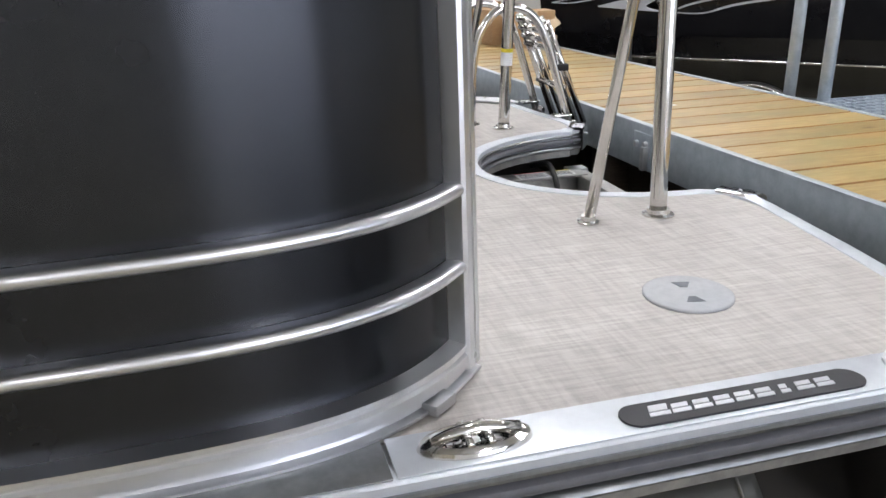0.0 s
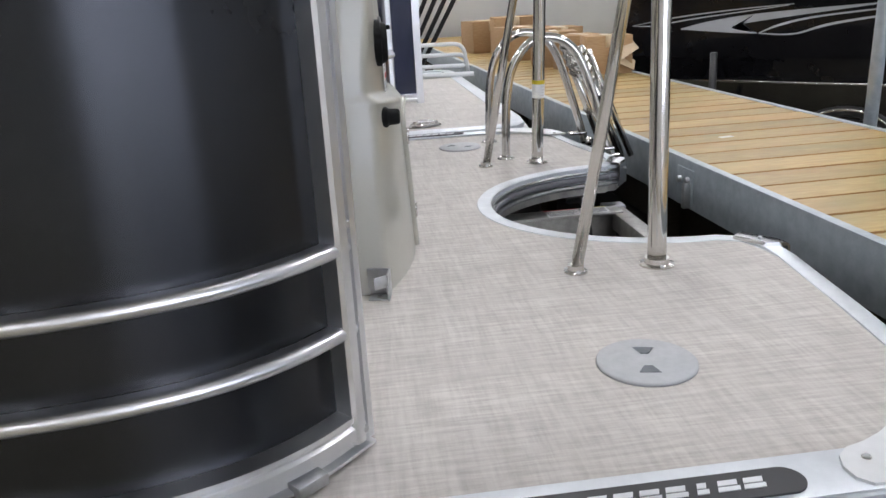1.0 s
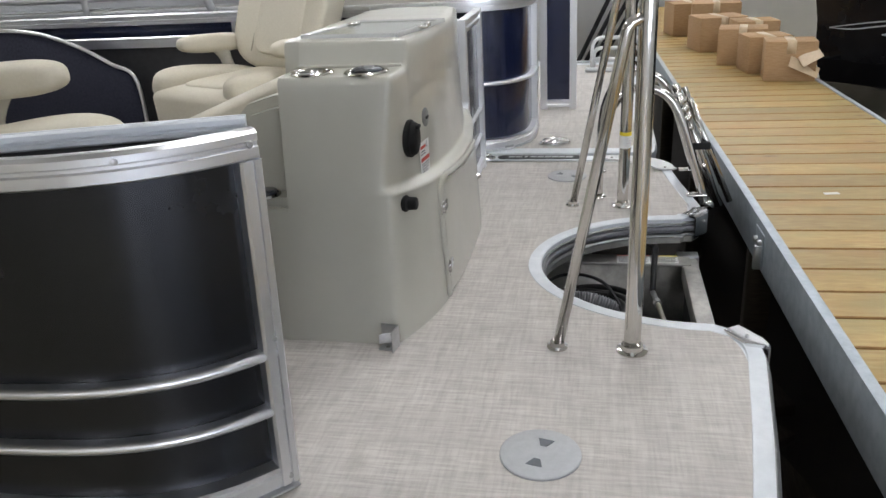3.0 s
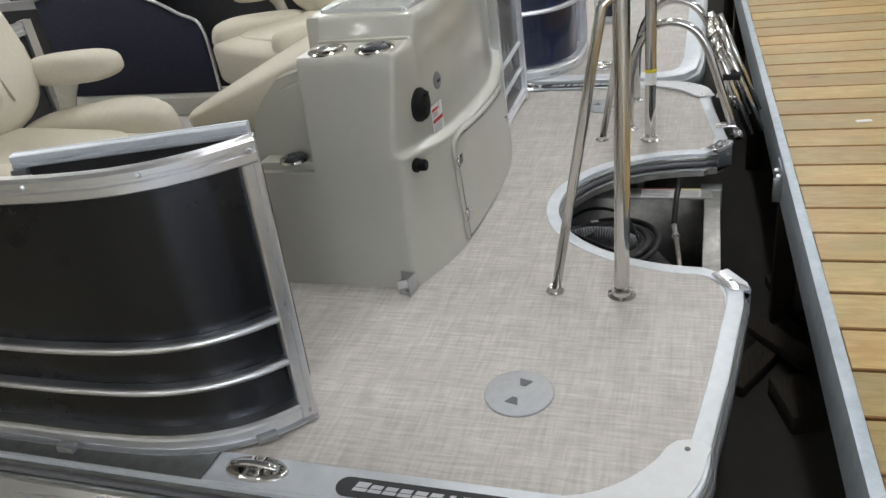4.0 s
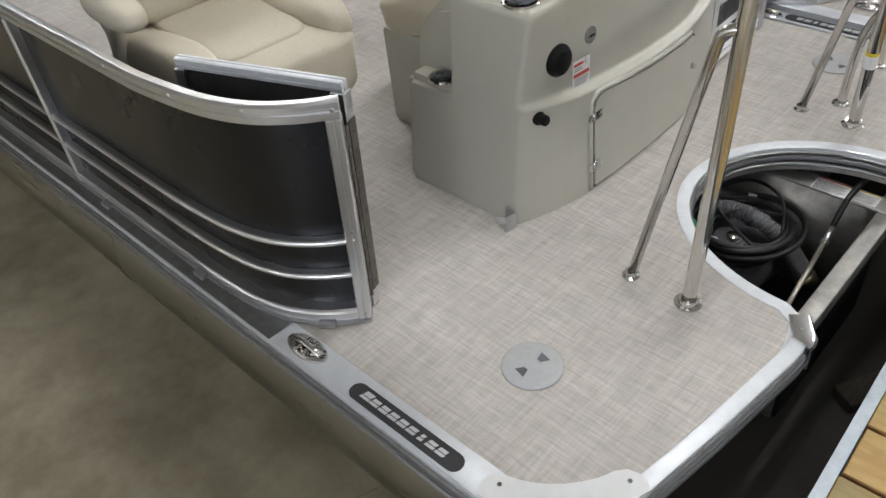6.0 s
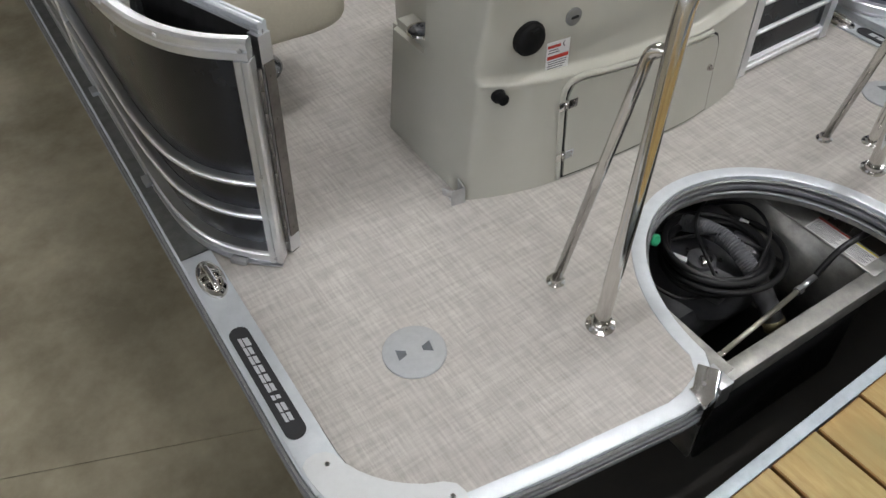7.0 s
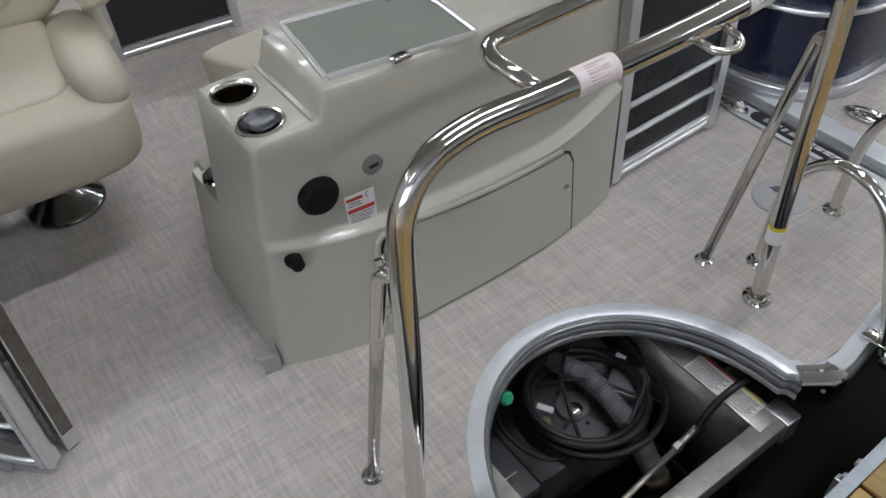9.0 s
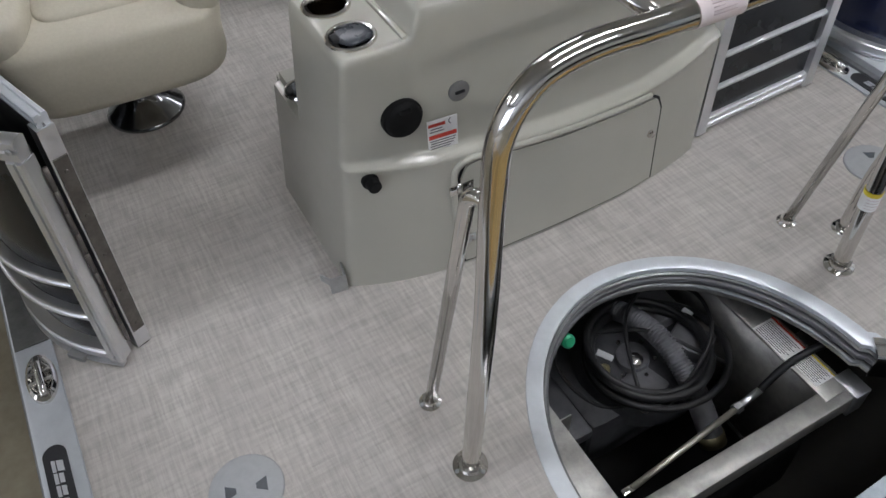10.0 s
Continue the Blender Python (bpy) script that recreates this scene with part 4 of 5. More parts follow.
part("lid_frame", sweep(bmesh.new(), rounded([(-0.388, 0.652, 0), (-0.634, 0.682, 0), (-0.574, 0.992, 0), (-0.330, 0.975, 0), (-0.3875, 0.656, 0)], 0.012), [(-0.007, 0.689), (0.006, 0.689), (0.006, 0.6965), (0.001, 0.699), (-0.001, 0.6945), (-0.004, 0.6945), (-0.006, 0.6985)]), LID_TRIM, upper, "white lid trim")
part("lid_pane", slab(bmesh.new(), [(-0.394, 0.660), (-0.338, 0.969), (-0.570, 0.985), (-0.627, 0.688)], 0.6915, 0.695), LID_CLEAR, upper, "frosted clear acrylic lid", smooth=False)
part("plate_bead", bar(-0.622, -0.362, 0.593, 0.6065, 0.625, 0.637, 0.004), GELCOAT, upper)
for y in (0.798, 0.925):
    x = -0.348 if y < 0.9 else -0.572
    part("lid_latch", bar(x - 0.012, x + 0.014, y - 0.022, y + 0.022, 0.694, 0.702, 0.003), CHROME, upper)
part("lid_hasp", tube(bmesh.new(), [(-0.338, 0.782, 0.703), (-0.336, 0.812, 0.703)], 0.005, 10), CHROME, upper)

# hatch door
def on_face(y, z, out=0.0):
    return Vector((face_x(y, z) + out, y, z))


def face_patch(y0, y1, zlo, zhi, out, thick, ny=16, nz=8, corner=0.0):
    bm = bmesh.new()
    grid = []
    for i in range(ny + 1):
        u = i / ny
        y = y0 + (y1 - y0) * u
        top = zhi(y)
        if corner:
            d = min(y - y0, y1 - y)
            if d < corner:
                top -= corner - math.sqrt(max(0, corner ** 2 - (corner - d) ** 2))
        grid.append([on_face(y, zlo + (top - zlo) * j / nz, out) for j in range(nz + 1)])
    a = [[bm.verts.new(v) for v in r] for r in grid]
    b = [[bm.verts.new(v - Vector((thick, 0, 0))) for v in r] for r in grid]
    for i in range(ny):
        for j in range(nz):
            bm.faces.new((a[i][j], a[i + 1][j], a[i + 1][j + 1], a[i][j + 1]))
    for i in range(ny):
        for j in (0, nz):
            bm.faces.new((a[i][j], a[i + 1][j], b[i + 1][j], b[i][j]))
    for j in range(nz):
        for i in (0, ny):
            bm.faces.new((a[i][j], a[i][j + 1], b[i][j + 1], b[i][j]))
    bmesh.ops.recalc_face_normals(bm, faces=bm.faces)
    return bm


def hatch_top(y):
    return between(y, [(0.40, 0.366), (0.55, 0.343), (0.72, 0.316), (0.95, 0.293), (1.20, 0.284), (1.50, 0.318)])


part("hatch_gap", face_patch(0.666, 1.251, 0.006, lambda y: hatch_top(y) + 0.006, 0.0012, 0.006, 40, 8, 0.060), BLACK_PLASTIC, console, "dark gap round the hatch")
door = part("hatch_door", face_patch(0.675, 1.240, 0.016, hatch_top, 0.007, 0.008, 40, 8, 0.048), GELCOAT, console)
rim = [on_face(0.658, 0.01, 0.003), on_face(0.658, 0.15, 0.003), on_face(0.660, hatch_top(0.66) - 0.05, 0.003), on_face(0.672, hatch_top(0.67) - 0.012, 0.003), on_face(0.71, hatch_top(0.71) + 0.012, 0.003)] + [on_face(0.80 + 0.1 * k, hatch_top(0.80 + 0.1 * k) + 0.012, 0.003) for k in range(5)]
part("hatch_rim", tube(bmesh.new(), spline(rim, 6), 0.008, 10), GELCOAT, console)
for z, leaf_metal in ((0.09, ALU), (0.256, DARK_CHROME)):
    q = on_face(0.668, z, 0.009)
    h = part("hinge", tube(bmesh.new(), [q + Vector((0, 0, -0.016)), q + Vector((0, 0, 0.016))], 0.005, 12), CHROME, door)
    for y in (0.653, 0.689):
        wide = 0.010 if y < 0.67 else 0.014
        part("leaf", bar(-0.0015, 0.0015, -wide, wide, -0.013, 0.013, 0.001, Matrix.Translation(on_face(y, z, 0.0095 if y > 0.67 else 0.0105))), leaf_metal if y > 0.67 else CHROME, h)
    for dz in (-0.007, 0.007):
        part("screw", disc(bmesh.new(), 0.003, 0.0015, Matrix.Translation(on_face(0.693, z + dz, 0.011)) @ pose(0, 0, 0, 0, 90, 0), 10, 0.0005), CHROME, h)
part("lock", lathe(bmesh.new(), [(0.0, 0.0), (0.011, 0.0), (0.010, 0.006), (0.006, 0.008), (0.006, 0.013), (0.0, 0.013)], 18, Matrix.Translation(on_face(1.215, 0.175, 0.006)) @ pose(0, 0, 0, 0, 90, 0)), CHROME, door)


def on_console(nm, y, z, profile, material, label="", sides=28):
    return part(nm, lathe(bmesh.new(), profile, sides, Matrix.Translation(on_face(y, z)) @ pose(0, 0, 0, 0, 90, 0)), material, console, label)


MID_GREY = surface("mid_grey_plastic", (0.17, 0.17, 0.165), (0.14, 0.14, 0.135), 0.45)
sock = on_console("socket_cover", 0.570, 0.463, [(0.0, -0.03), (0.045, -0.03), (0.045, 0.008), (0.041, 0.010), (0.038, 0.018), (0.034, 0.021), (0.0, 0.021)], BLACK_MATT, "round black power inlet cover")
part("cover_tab", bar(-0.004, 0.007, -0.012, 0.012, -0.004, 0.004, 0.002, Matrix.Translation(on_face(0.570, 0.492, 0.022))), BLACK_MATT, sock)
on_console("small_knob", 0.482, 0.329, [(0.0, -0.02), (0.019, -0.02), (0.020, 0.004), (0.016, 0.008), (0.015, 0.026), (0.012, 0.029), (0.0, 0.029)], BLACK_MATT, "small round black knob")
vent = on_console("vent_fitting", 0.698, 0.486, [(0.0, -0.02), (0.024, -0.02), (0.024, 0.003), (0.021, 0.005), (0.0, 0.004)], MID_GREY, "round grey fitting with a slot")
part("slot", bar(-0.002, 0.003, -0.011, 0.011, -0.003, 0.003, 0.001, Matrix.Translation(on_face(0.698, 0.486, 0.005))), BLACK_PLASTIC, vent)


def sticker(y0, y1, z0, z1, lines, bands, parent=None):
    yc, zc = (y0 + y1) / 2, (z0 + z1) / 2
    p0, p1, p2 = on_face(y0, zc), on_face(y1, zc), on_face(yc, z1)
    ang = math.degrees(math.atan2(p1.x - p0.x, y1 - y0))
    m = Matrix.Translation(on_face(yc, zc, 0.0045)) @ pose(0, 0, 0, 0, 0, -ang)
    w, hgt = (y1 - y0) / 2, (z1 - z0) / 2
    root = part("warning_sticker", bar(-0.0008, 0.0005, -w, w, -hgt, hgt, 0, m), LABEL_WHITE, parent or console, "white warning sticker with red bands", smooth=False)
    for a, b, c in bands:
        part("band", bar(0.0006, 0.0011, -w * 0.92, w * c, hgt * a, hgt * b, 0, m), LABEL_RED, root, "red band", smooth=False)
    for a, b, c in lines:
        part("print_line", bar(0.0006, 0.0011, -w * b, w * c, hgt * a - 0.0012, hgt * a + 0.0012, 0, m), LABEL_INK, root, smooth=False)
    return root


tag_sticker = sticker(0.619, 0.688, 0.347, 0.436, [(0.48, 0.8, 0.0), (0.32, 0.85, 0.1), (-0.25, 0.85, 0.85), (-0.4, 0.8, 0.8), (-0.55, 0.85, 0.7), (-0.7, 0.8, 0.5), (-0.84, 0.6, 0.4)], [(0.62, 0.80, 0.2), (-0.12, 0.12, 0.92)])

part("round_icon", lathe(bmesh.new(), [(0.0, 0.0), (0.010, 0.0), (0.010, 0.0008), (0.0075, 0.0008), (0.0075, 0.0004), (0.0, 0.0004)], 20, Matrix.Translation(on_face(0.677, 0.424, 0.0052)) @ pose(0, 0, 0, 0, 90, 0)), LABEL_INK, tag_sticker, "small round printed icon")

# cup holders on the aft top
def cup_holder(x, y, z, covered, parent, r=0.046, open_well=True):
    prof = [(r * 1.12, 0.0), (r * 1.12, 0.003), (r * 1.05, 0.006), (r * 0.95, 0.005), (r * 0.88, 0.0), (r * 0.86, -0.012), (r * 0.92, -0.013)] if open_well else [(r * 1.12, 0.0), (r * 1.05, 0.006), (r * 0.95, 0.005), (r * 0.88, 0.001), (0.0, 0.001)]
    ring = part("cup_holder", lathe(bmesh.new(), prof, 36, pose(x, y, z), caps=not open_well), STEEL_CUP, parent, "polished steel cup holder")
    if open_well:
        part("cup_liner", lathe(bmesh.new(), [(r * 0.86, -0.011), (r * 0.80, -0.07), (r * 0.70, -0.076), (0.0, -0.076), (0.0, -0.078), (r * 0.74, -0.078), (r * 0.88, -0.012)], 36, pose(x, y, z), caps=False), CUP_SHADE, ring, "steel cup liner, darkened to stand in for shade")
    if covered:
        part("flap", puff(bmesh.new(), (r * 1.55, r * 1.6, 0.014), pose(x + 0.001, y + 0.005, z + 0.006, 0, 0, 12), 2.4), FLAP_SLATE, ring, "slate grey flap cover")
        part("flap_lip", puff(bmesh.new(), (0.030, 0.022, 0.010), pose(x - 0.002, y - r * 0.66, z + 0.006), 3), BLACK_PLASTIC, ring)
    return ring


FLAP_SLATE = surface("slate_flap", (0.045, 0.05, 0.06), (0.035, 0.04, 0.05), 0.25, 0.0, 40)
# darker copy of the cup steel, imitating the shade inside the bowl
CUP_SHADE = surface("shaded_steel_liner", (0.34, 0.30, 0.24), (0.24, 0.21, 0.17), 0.16, 1.0, 20)
STEEL_CUP = surface("steel_cup", (0.80, 0.78, 0.73), (0.7, 0.68, 0.64), 0.12, 1.0, 14)
cup_holder(*CUPS[0], 0.6305, False, console)
cup_holder(*CUPS[1], 0.6305, True, console)

# forward step with its own cup holder, shoulder and lounge
step_bm = bar(-0.836, -0.6197, 0.392, 0.62, 0.0, 0.352)
bmesh.ops.bevel(step_bm, geom=[e for e in step_bm.edges if min(v.co.x for v in e.verts) < -0.7 and max(v.co.z for v in e.verts) > 0.1], offset=0.022, segments=4, affect="EDGES")
for v in step_bm.verts:
    v.co.y += (0.068 / 0.63) * v.co.z * (0.62 - v.co.y) / 0.228
    if v.co.x < -0.7:
        v.co.x += 0.06 * v.co.z
        v.co.x += 0.03 * (1 - min(1, (v.co.y - 0.39) / 0.06))
step = part("step", step_bm, GELCOAT, console)
cup_holder(-0.695, 0.468, 0.3525, True, step, 0.038, False)
sh = bmesh.new()
prof = [(-0.61, 0.0), (-0.61, 0.585), (-0.66, 0.58), (-0.73, 0.56), (-0.79, 0.50), (-0.83, 0.44), (-0.85, 0.30), (-0.86, 0.0)]
lo = [sh.verts.new((x, 0.500, z)) for x, z in prof]
hi = [sh.verts.new((x, 0.604, z)) for x, z in prof]
sh.faces.new(lo)
sh.faces.new(hi[::-1])
for a in range(len(prof)):
    b = (a + 1) % len(prof)
    sh.faces.new((lo[a], hi[a], hi[b], lo[b]))
bmesh.ops.recalc_face_normals(sh, faces=sh.faces)
bmesh.ops.bevel(sh, geom=[e for e in sh.edges if abs(e.verts[0].co.y - e.verts[1].co.y) < 1e-5], offset=0.026, segments=4, affect="EDGES")
part("shoulder", sh, GELCOAT, console, sharp=60)
bench = thing("lounge_bench", "cream vinyl lounge seat forward of the beige console", "bench")
part("base", bar(-1.10, -0.662, 0.602, 1.40, 0.0, 0.36, 0.02), GELCOAT, bench)
part("cushion", puff(bmesh.new(), (0.54, 0.84, 0.15), pose(-0.875, 1.025, 0.452, 0, -21, 0), 9), VINYL, bench)
part("cushion_support", bar(-0.98, -0.672, 0.63, 1.39, 0.34, 0.42, 0.02), GELCOAT, bench)

latch = thing("gate_bracket", "small aluminium gate latch bracket at the foot of the console", "bracket", at=pose(-0.369, 0.369, 0, 0, 0, -10))
part("foot_plate", bar(-0.040, -0.0025, -0.014, 0.017, 0.0005, 0.003, 0.001), ALU, latch)
part("front_plate", bar(-0.0022, 0.0018, -0.020, 0.022, 0.0005, 0.054, 0.001), ALU, latch)
part("back_wing", bar(-0.044, -0.0024, 0.0180, 0.022, 0.0005, 0.054, 0.001), ALU, latch)
part("front_tab", bar(-0.028, 0.0, -0.0018, 0.0018, 0.030, 0.054, 0.001, pose(-0.0022, -0.0185, 0, 0, 0, 38)), ALU, latch)
part("screw", disc(bmesh.new(), 0.005, 0.003, pose(-0.020, 0.0, 0.003), 12, 0.001), CHROME, latch)


# ---- chairs ----
def captain_chair(label, at):
    """Helm chair facing +x: pedestal, stuffed seat with bolsters, high back, two arms."""
    root = thing("captain_chair", label, "chair", "cream captain chairs", at=at)
    ped = part("pedestal", lathe(bmesh.new(), [(0.0, 0.0), (0.116, 0.0), (0.118, 0.006), (0.111, 0.012), (0.080, 0.036), (0.050, 0.062), (0.040, 0.085), (0.040, 0.30), (0.0, 0.30)], 40), DARK_GREY_METAL, root, "dark polished pedestal")
    part("swivel_lever", bar(0.04, 0.075, -0.015, 0.015, 0.15, 0.165, 0.003), CHROME, ped)
    def drop(v):
        return Vector((v.x, v.y * (1.0 + 0.05 * (v.z > 0)), v.z + 0.03 * max(0, v.x) ** 1 * (v.z > 0) - (0.02 if v.z < 0 and v.x > 0.1 else 0)))
    seat = part("seat", puff(bmesh.new(), (0.66, 0.54, 0.20), pose(0.092, 0, 0.408), 5, shape=drop), VINYL, root)
    part("seat_inset", puff(bmesh.new(), (0.50, 0.31, 0.06), pose(0.07, 0, 0.498), 6), VINYL, seat)
    for s in (1, -1):
        part("bolster", puff(bmesh.new(), (0.58, 0.14, 0.17), pose(0.095, s * 0.216, 0.474, s * 10, -9, 0), 3), VINYL, seat)
    def curve(v):
        return Vector((v.x + 0.10 * (abs(v.y) / 0.25) ** 2 * 0.6, v.y, v.z))
    back = part("backrest", puff(bmesh.new(), (0.17, 0.54, 0.66), pose(-0.26, 0, 0.80, 0, -22, 0), 4, shape=curve), VINYL, root)
    part("back_inset", puff(bmesh.new(), (0.06, 0.28, 0.52), pose(-0.187, 0, 0.825, 0, -22, 0), 6), VINYL, back)
    for s in (1, -1):
        part("seam", tube(bmesh.new(), [(-0.072 - 0.185 * k / 8, s * 0.145, 0.60 + 0.45 * k / 8) for k in range(9)], 0.003, 6), VINYL_SEAM, back)
        arm = part("armrest", puff(bmesh.new(), (0.36, 0.095, 0.085), pose(0.01, s * 0.285, 0.645, 0, -4, 0), 3, shape=lambda v: Vector((v.x, v.y * (1 + 0.5 * v.x), v.z))), VINYL, root)
        part("arm_support", tube(bmesh.new(), spline([(-0.07, s * 0.275, 0.44), (-0.05, s * 0.283, 0.54), (-0.02, s * 0.285, 0.625)], 5), lambda t: 0.045 - 0.02 * math.sin(math.pi * t), 12), GELCOAT_LIGHT, arm)
    return root


DARK_GREY_METAL = surface("dark_polished_metal", (0.26, 0.265, 0.27), (0.20, 0.205, 0.21), 0.12, 0.95, 20)
captain_chair("cream vinyl captain chair on a dark pedestal behind the fence", pose(-1.335, 0.15, 0, 0, 0, -5))
captain_chair("cream vinyl captain chair turned towards the bow near the side fence", pose(-1.20, 1.71, 0, 0, 0, 245) @ Matrix.Diagonal((0.94, 0.94, 0.86, 1)))


# ---- dark arched screen on the starboard side ----
screen = thing("folded_canopy", "dark navy cloth panel with an arched bright aluminium frame", "canopy")
arc = [(-2.75, 1.86, 0.585), (-2.5, 1.86, 0.625), (-2.28, 1.86, 0.61), (-2.1, 1.86, 0.55), (-1.96, 1.86, 0.475), (-1.85, 1.86, 0.395), (-1.845, 1.86, 0.06)]
line = spline(arc, 6)
bm = bmesh.new()
edge = [v for v in line if v.z > 0.12]
front = [(bm.verts.new((v.x, 1.857, v.z)), bm.verts.new((v.x, 1.857, 0.10))) for v in edge]
back = [(bm.verts.new((v.x, 1.867, v.z)), bm.verts.new((v.x, 1.867, 0.10))) for v in edge]
for k in range(len(edge) - 1):
    bm.faces.new((front[k][1], front[k + 1][1], front[k + 1][0], front[k][0]))
    bm.faces.new((back[k][0], back[k + 1][0], back[k + 1][1], back[k][1]))
    bm.faces.new((front[k][0], front[k + 1][0], back[k + 1][0], back[k][0]))
part("cloth", bm, NAVY_CLOTH, screen)
part("frame", tube(bmesh.new(), line, 0.008, 12), ALU_BRIGHT, screen)
part("base", bar(-2.9, -1.8, 1.80, 1.96, 0.0, 0.095, 0.01), GELCOAT, screen)

# ---- boarding ladder and its handrails ----
ladder = thing("boarding_ladder", "folded polished steel boarding ladder with two hoop handrails", "ladder")
for y in (1.545, 1.86):
    hoop = [(0.098, y, 0.0), (0.106, y, 0.20), (0.135, y, 0.315), (0.205, y, 0.385), (0.295, y, 0.378), (0.36, y, 0.305), (0.425, y, 0.12), (0.47, y, -0.03)]
    part("handrail", tube(bmesh.new(), spline(hoop, 8), 0.0145, 14), CHROME, ladder)
    part("flange", lathe(bmesh.new(), [(0.0, 0.0), (0.030, 0.0), (0.028, 0.004), (0.02, 0.008), (0.0, 0.008)], 22, pose(0.098, y, 0.0005)), CHROME, ladder)
    part("hinge_block", bar(0.405, 0.475, y - 0.018, y + 0.018, 0.003, 0.014, 0.004), CHROME, ladder)
    part("pivot", tube(bmesh.new(), [(0.482, y - 0.022, -0.025), (0.482, y + 0.022, -0.025)], 0.016, 16), CHROME, ladder)
for y in (1.60, 1.81):
    part("ladder_rail", tube(bmesh.new(), [(0.525, y, -0.05), (0.445, y, 0.16), (0.37, y, 0.35)], 0.0135, 12), CHROME, ladder)
    part("inner_rail", tube(bmesh.new(), [(0.565, y + 0.02, -0.04), (0.475, y + 0.02, 0.17), (0.405, y + 0.02, 0.335)], 0.011, 12), CHROME, ladder)
    for k in range(3):
        t = 0.80 + 0.07 * k
        part("collar", tube(bmesh.new(), [(0.525 - 0.155 * t, y, -0.05 + 0.40 * t), (0.525 - 0.155 * (t + 0.03), y, -0.05 + 0.40 * (t + 0.03))], 0.017, 12), CHROME, ladder)
for k in range(5):
    z = 0.10 + 0.055 * k if k < 1 else 0.24 + 0.03 * (k - 1)
    x = 0.520 - (z + 0.05) * 0.385
    part("rung", tube(bmesh.new(), [(x, 1.58, z), (x, 1.83, z)], 0.011, 10), CHROME, ladder)
part("strap", bar(-0.03, 0.03, 1.585, 1.64, 0.16, 0.185, 0.004, pose(0.452, 0, 0)), BLACK_PLASTIC, ladder, "black webbing strap")


def on_leg(z):
    """Point on the axis of the tow frame's starboard leg at height z."""
    for p, q in zip(arch, arch[1:]):
        if p.y > MID and q.z <= z <= p.z:
            return p.lerp(q, (p.z - z) / (p.z - q.z))


lab = part("post_label", tube(bmesh.new(), [on_leg(0.215), on_leg(0.24), on_leg(0.258)], 0.0199, 24, caps=False), LABEL_WHITE, tow, "white label round the post")
part("label_edge", tube(bmesh.new(), [on_leg(0.2582), on_leg(0.270)], 0.02, 24, caps=False), LABEL_YELLOW, lab, "yellow label edge")
for k in range(4):
    q = on_leg(0.222 + 0.009 * k)
    part("print_line", tube(bmesh.new(), [(q.x + 0.0202 * math.cos(t), q.y + 0.0202 * math.sin(t), q.z) for t in (-1.4 + 0.2 * i for i in range(14 - k % 2 * 3))], 0.0006, 5), LABEL_FAINT, lab)

# ---- things in the motor well ----
tank = thing("pump_unit", "black plastic pump and fuel unit with hoses, in the motor well", "tank")
part("body", bar(-0.30, 0.12, 0.80, 1.23, -0.549, -0.33, 0.05), TANK_GREY, tank)
top_bm = lathe(bmesh.new(), [(0.0, -0.08), (0.185, -0.08), (0.18, 0.0), (0.165, 0.03), (0.12, 0.045), (0.10, 0.042), (0.0, 0.045)], 40, pose(-0.01, 1.04, -0.30))
part("dome", top_bm, TANK_GREY, tank, "dark grey moulded tank top")
part("raised_block", bar(-0.13, -0.01, 1.07, 1.19, -0.29, -0.222, 0.016, pose(0, 0, 0)), TANK_LIGHT, tank, "grey moulded block")
part("raised_block", bar(-0.055, 0.055, -0.045, 0.045, -0.03, 0.03, 0.012, pose(0.065, 1.145, -0.255, 0, 0, 28)), TANK_LIGHT, tank)
part("raised_block", bar(-0.05, 0.05, -0.05, 0.05, -0.03, 0.02, 0.012, pose(0.10, 0.965, -0.27, 0, 0, 15)), TANK_LIGHT, tank)
part("cap", lathe(bmesh.new(), [(0.0, 0.0), (0.045, 0.0), (0.043, 0.016), (0.034, 0.02), (0.0, 0.02)], 24, pose(0.025, 0.985, -0.255)), GREY_HOSE, tank)
for k in range(6):
    a = k * 1.047
    part("cap_screw", disc(bmesh.new(), 0.006, 0.006, pose(0.025 + 0.058 * math.cos(a), 0.985 + 0.058 * math.sin(a), -0.255), 10, 0.001), CHROME, tank)
part("valve", lathe(bmesh.new(), [(0.0, 0.0), (0.016, 0.0), (0.013, 0.012), (0.010, 0.014), (0.010, 0.045), (0.0, 0.048)], 14, pose(0.015, 0.905, -0.255, 35, 10, 0)), BRASS, tank, "pale metal valve")
part("valve_lever", bar(-0.022, 0.022, -0.008, 0.008, -0.004, 0.004, 0.002, pose(0.0, 0.912, -0.215, 20, 15, 40)), WHITE_PLASTIC, tank, "white plastic lever")
part("filler", lathe(bmesh.new(), [(0.0, 0.0), (0.020, 0.0), (0.020, 0.016), (0.012, 0.02), (0.0, 0.02)], 14, pose(0.045, 0.975, -0.236)), CHROME, tank)
part("tag", bar(-0.014, 0.014, -0.012, 0.012, 0, 0.004, 0.001, pose(0.01, 1.165, -0.20, 10, 8, 20)), WHITE_PLASTIC, tank, "small white tag")
battery = thing("battery_box", "black plastic battery box low in the motor well", "battery box")
part("case", bar(-0.18, 0.12, 0.67, 0.79, -0.549, -0.33, 0.012), BLACK_PLASTIC, battery)
part("lid", bar(-0.19, 0.13, 0.665, 0.795, -0.33, -0.29, 0.012), TANK_GREY, battery)
coil = thing("hose_coil", "loops of black hose coiled in the motor well", "hose")
rng = random.Random(4)
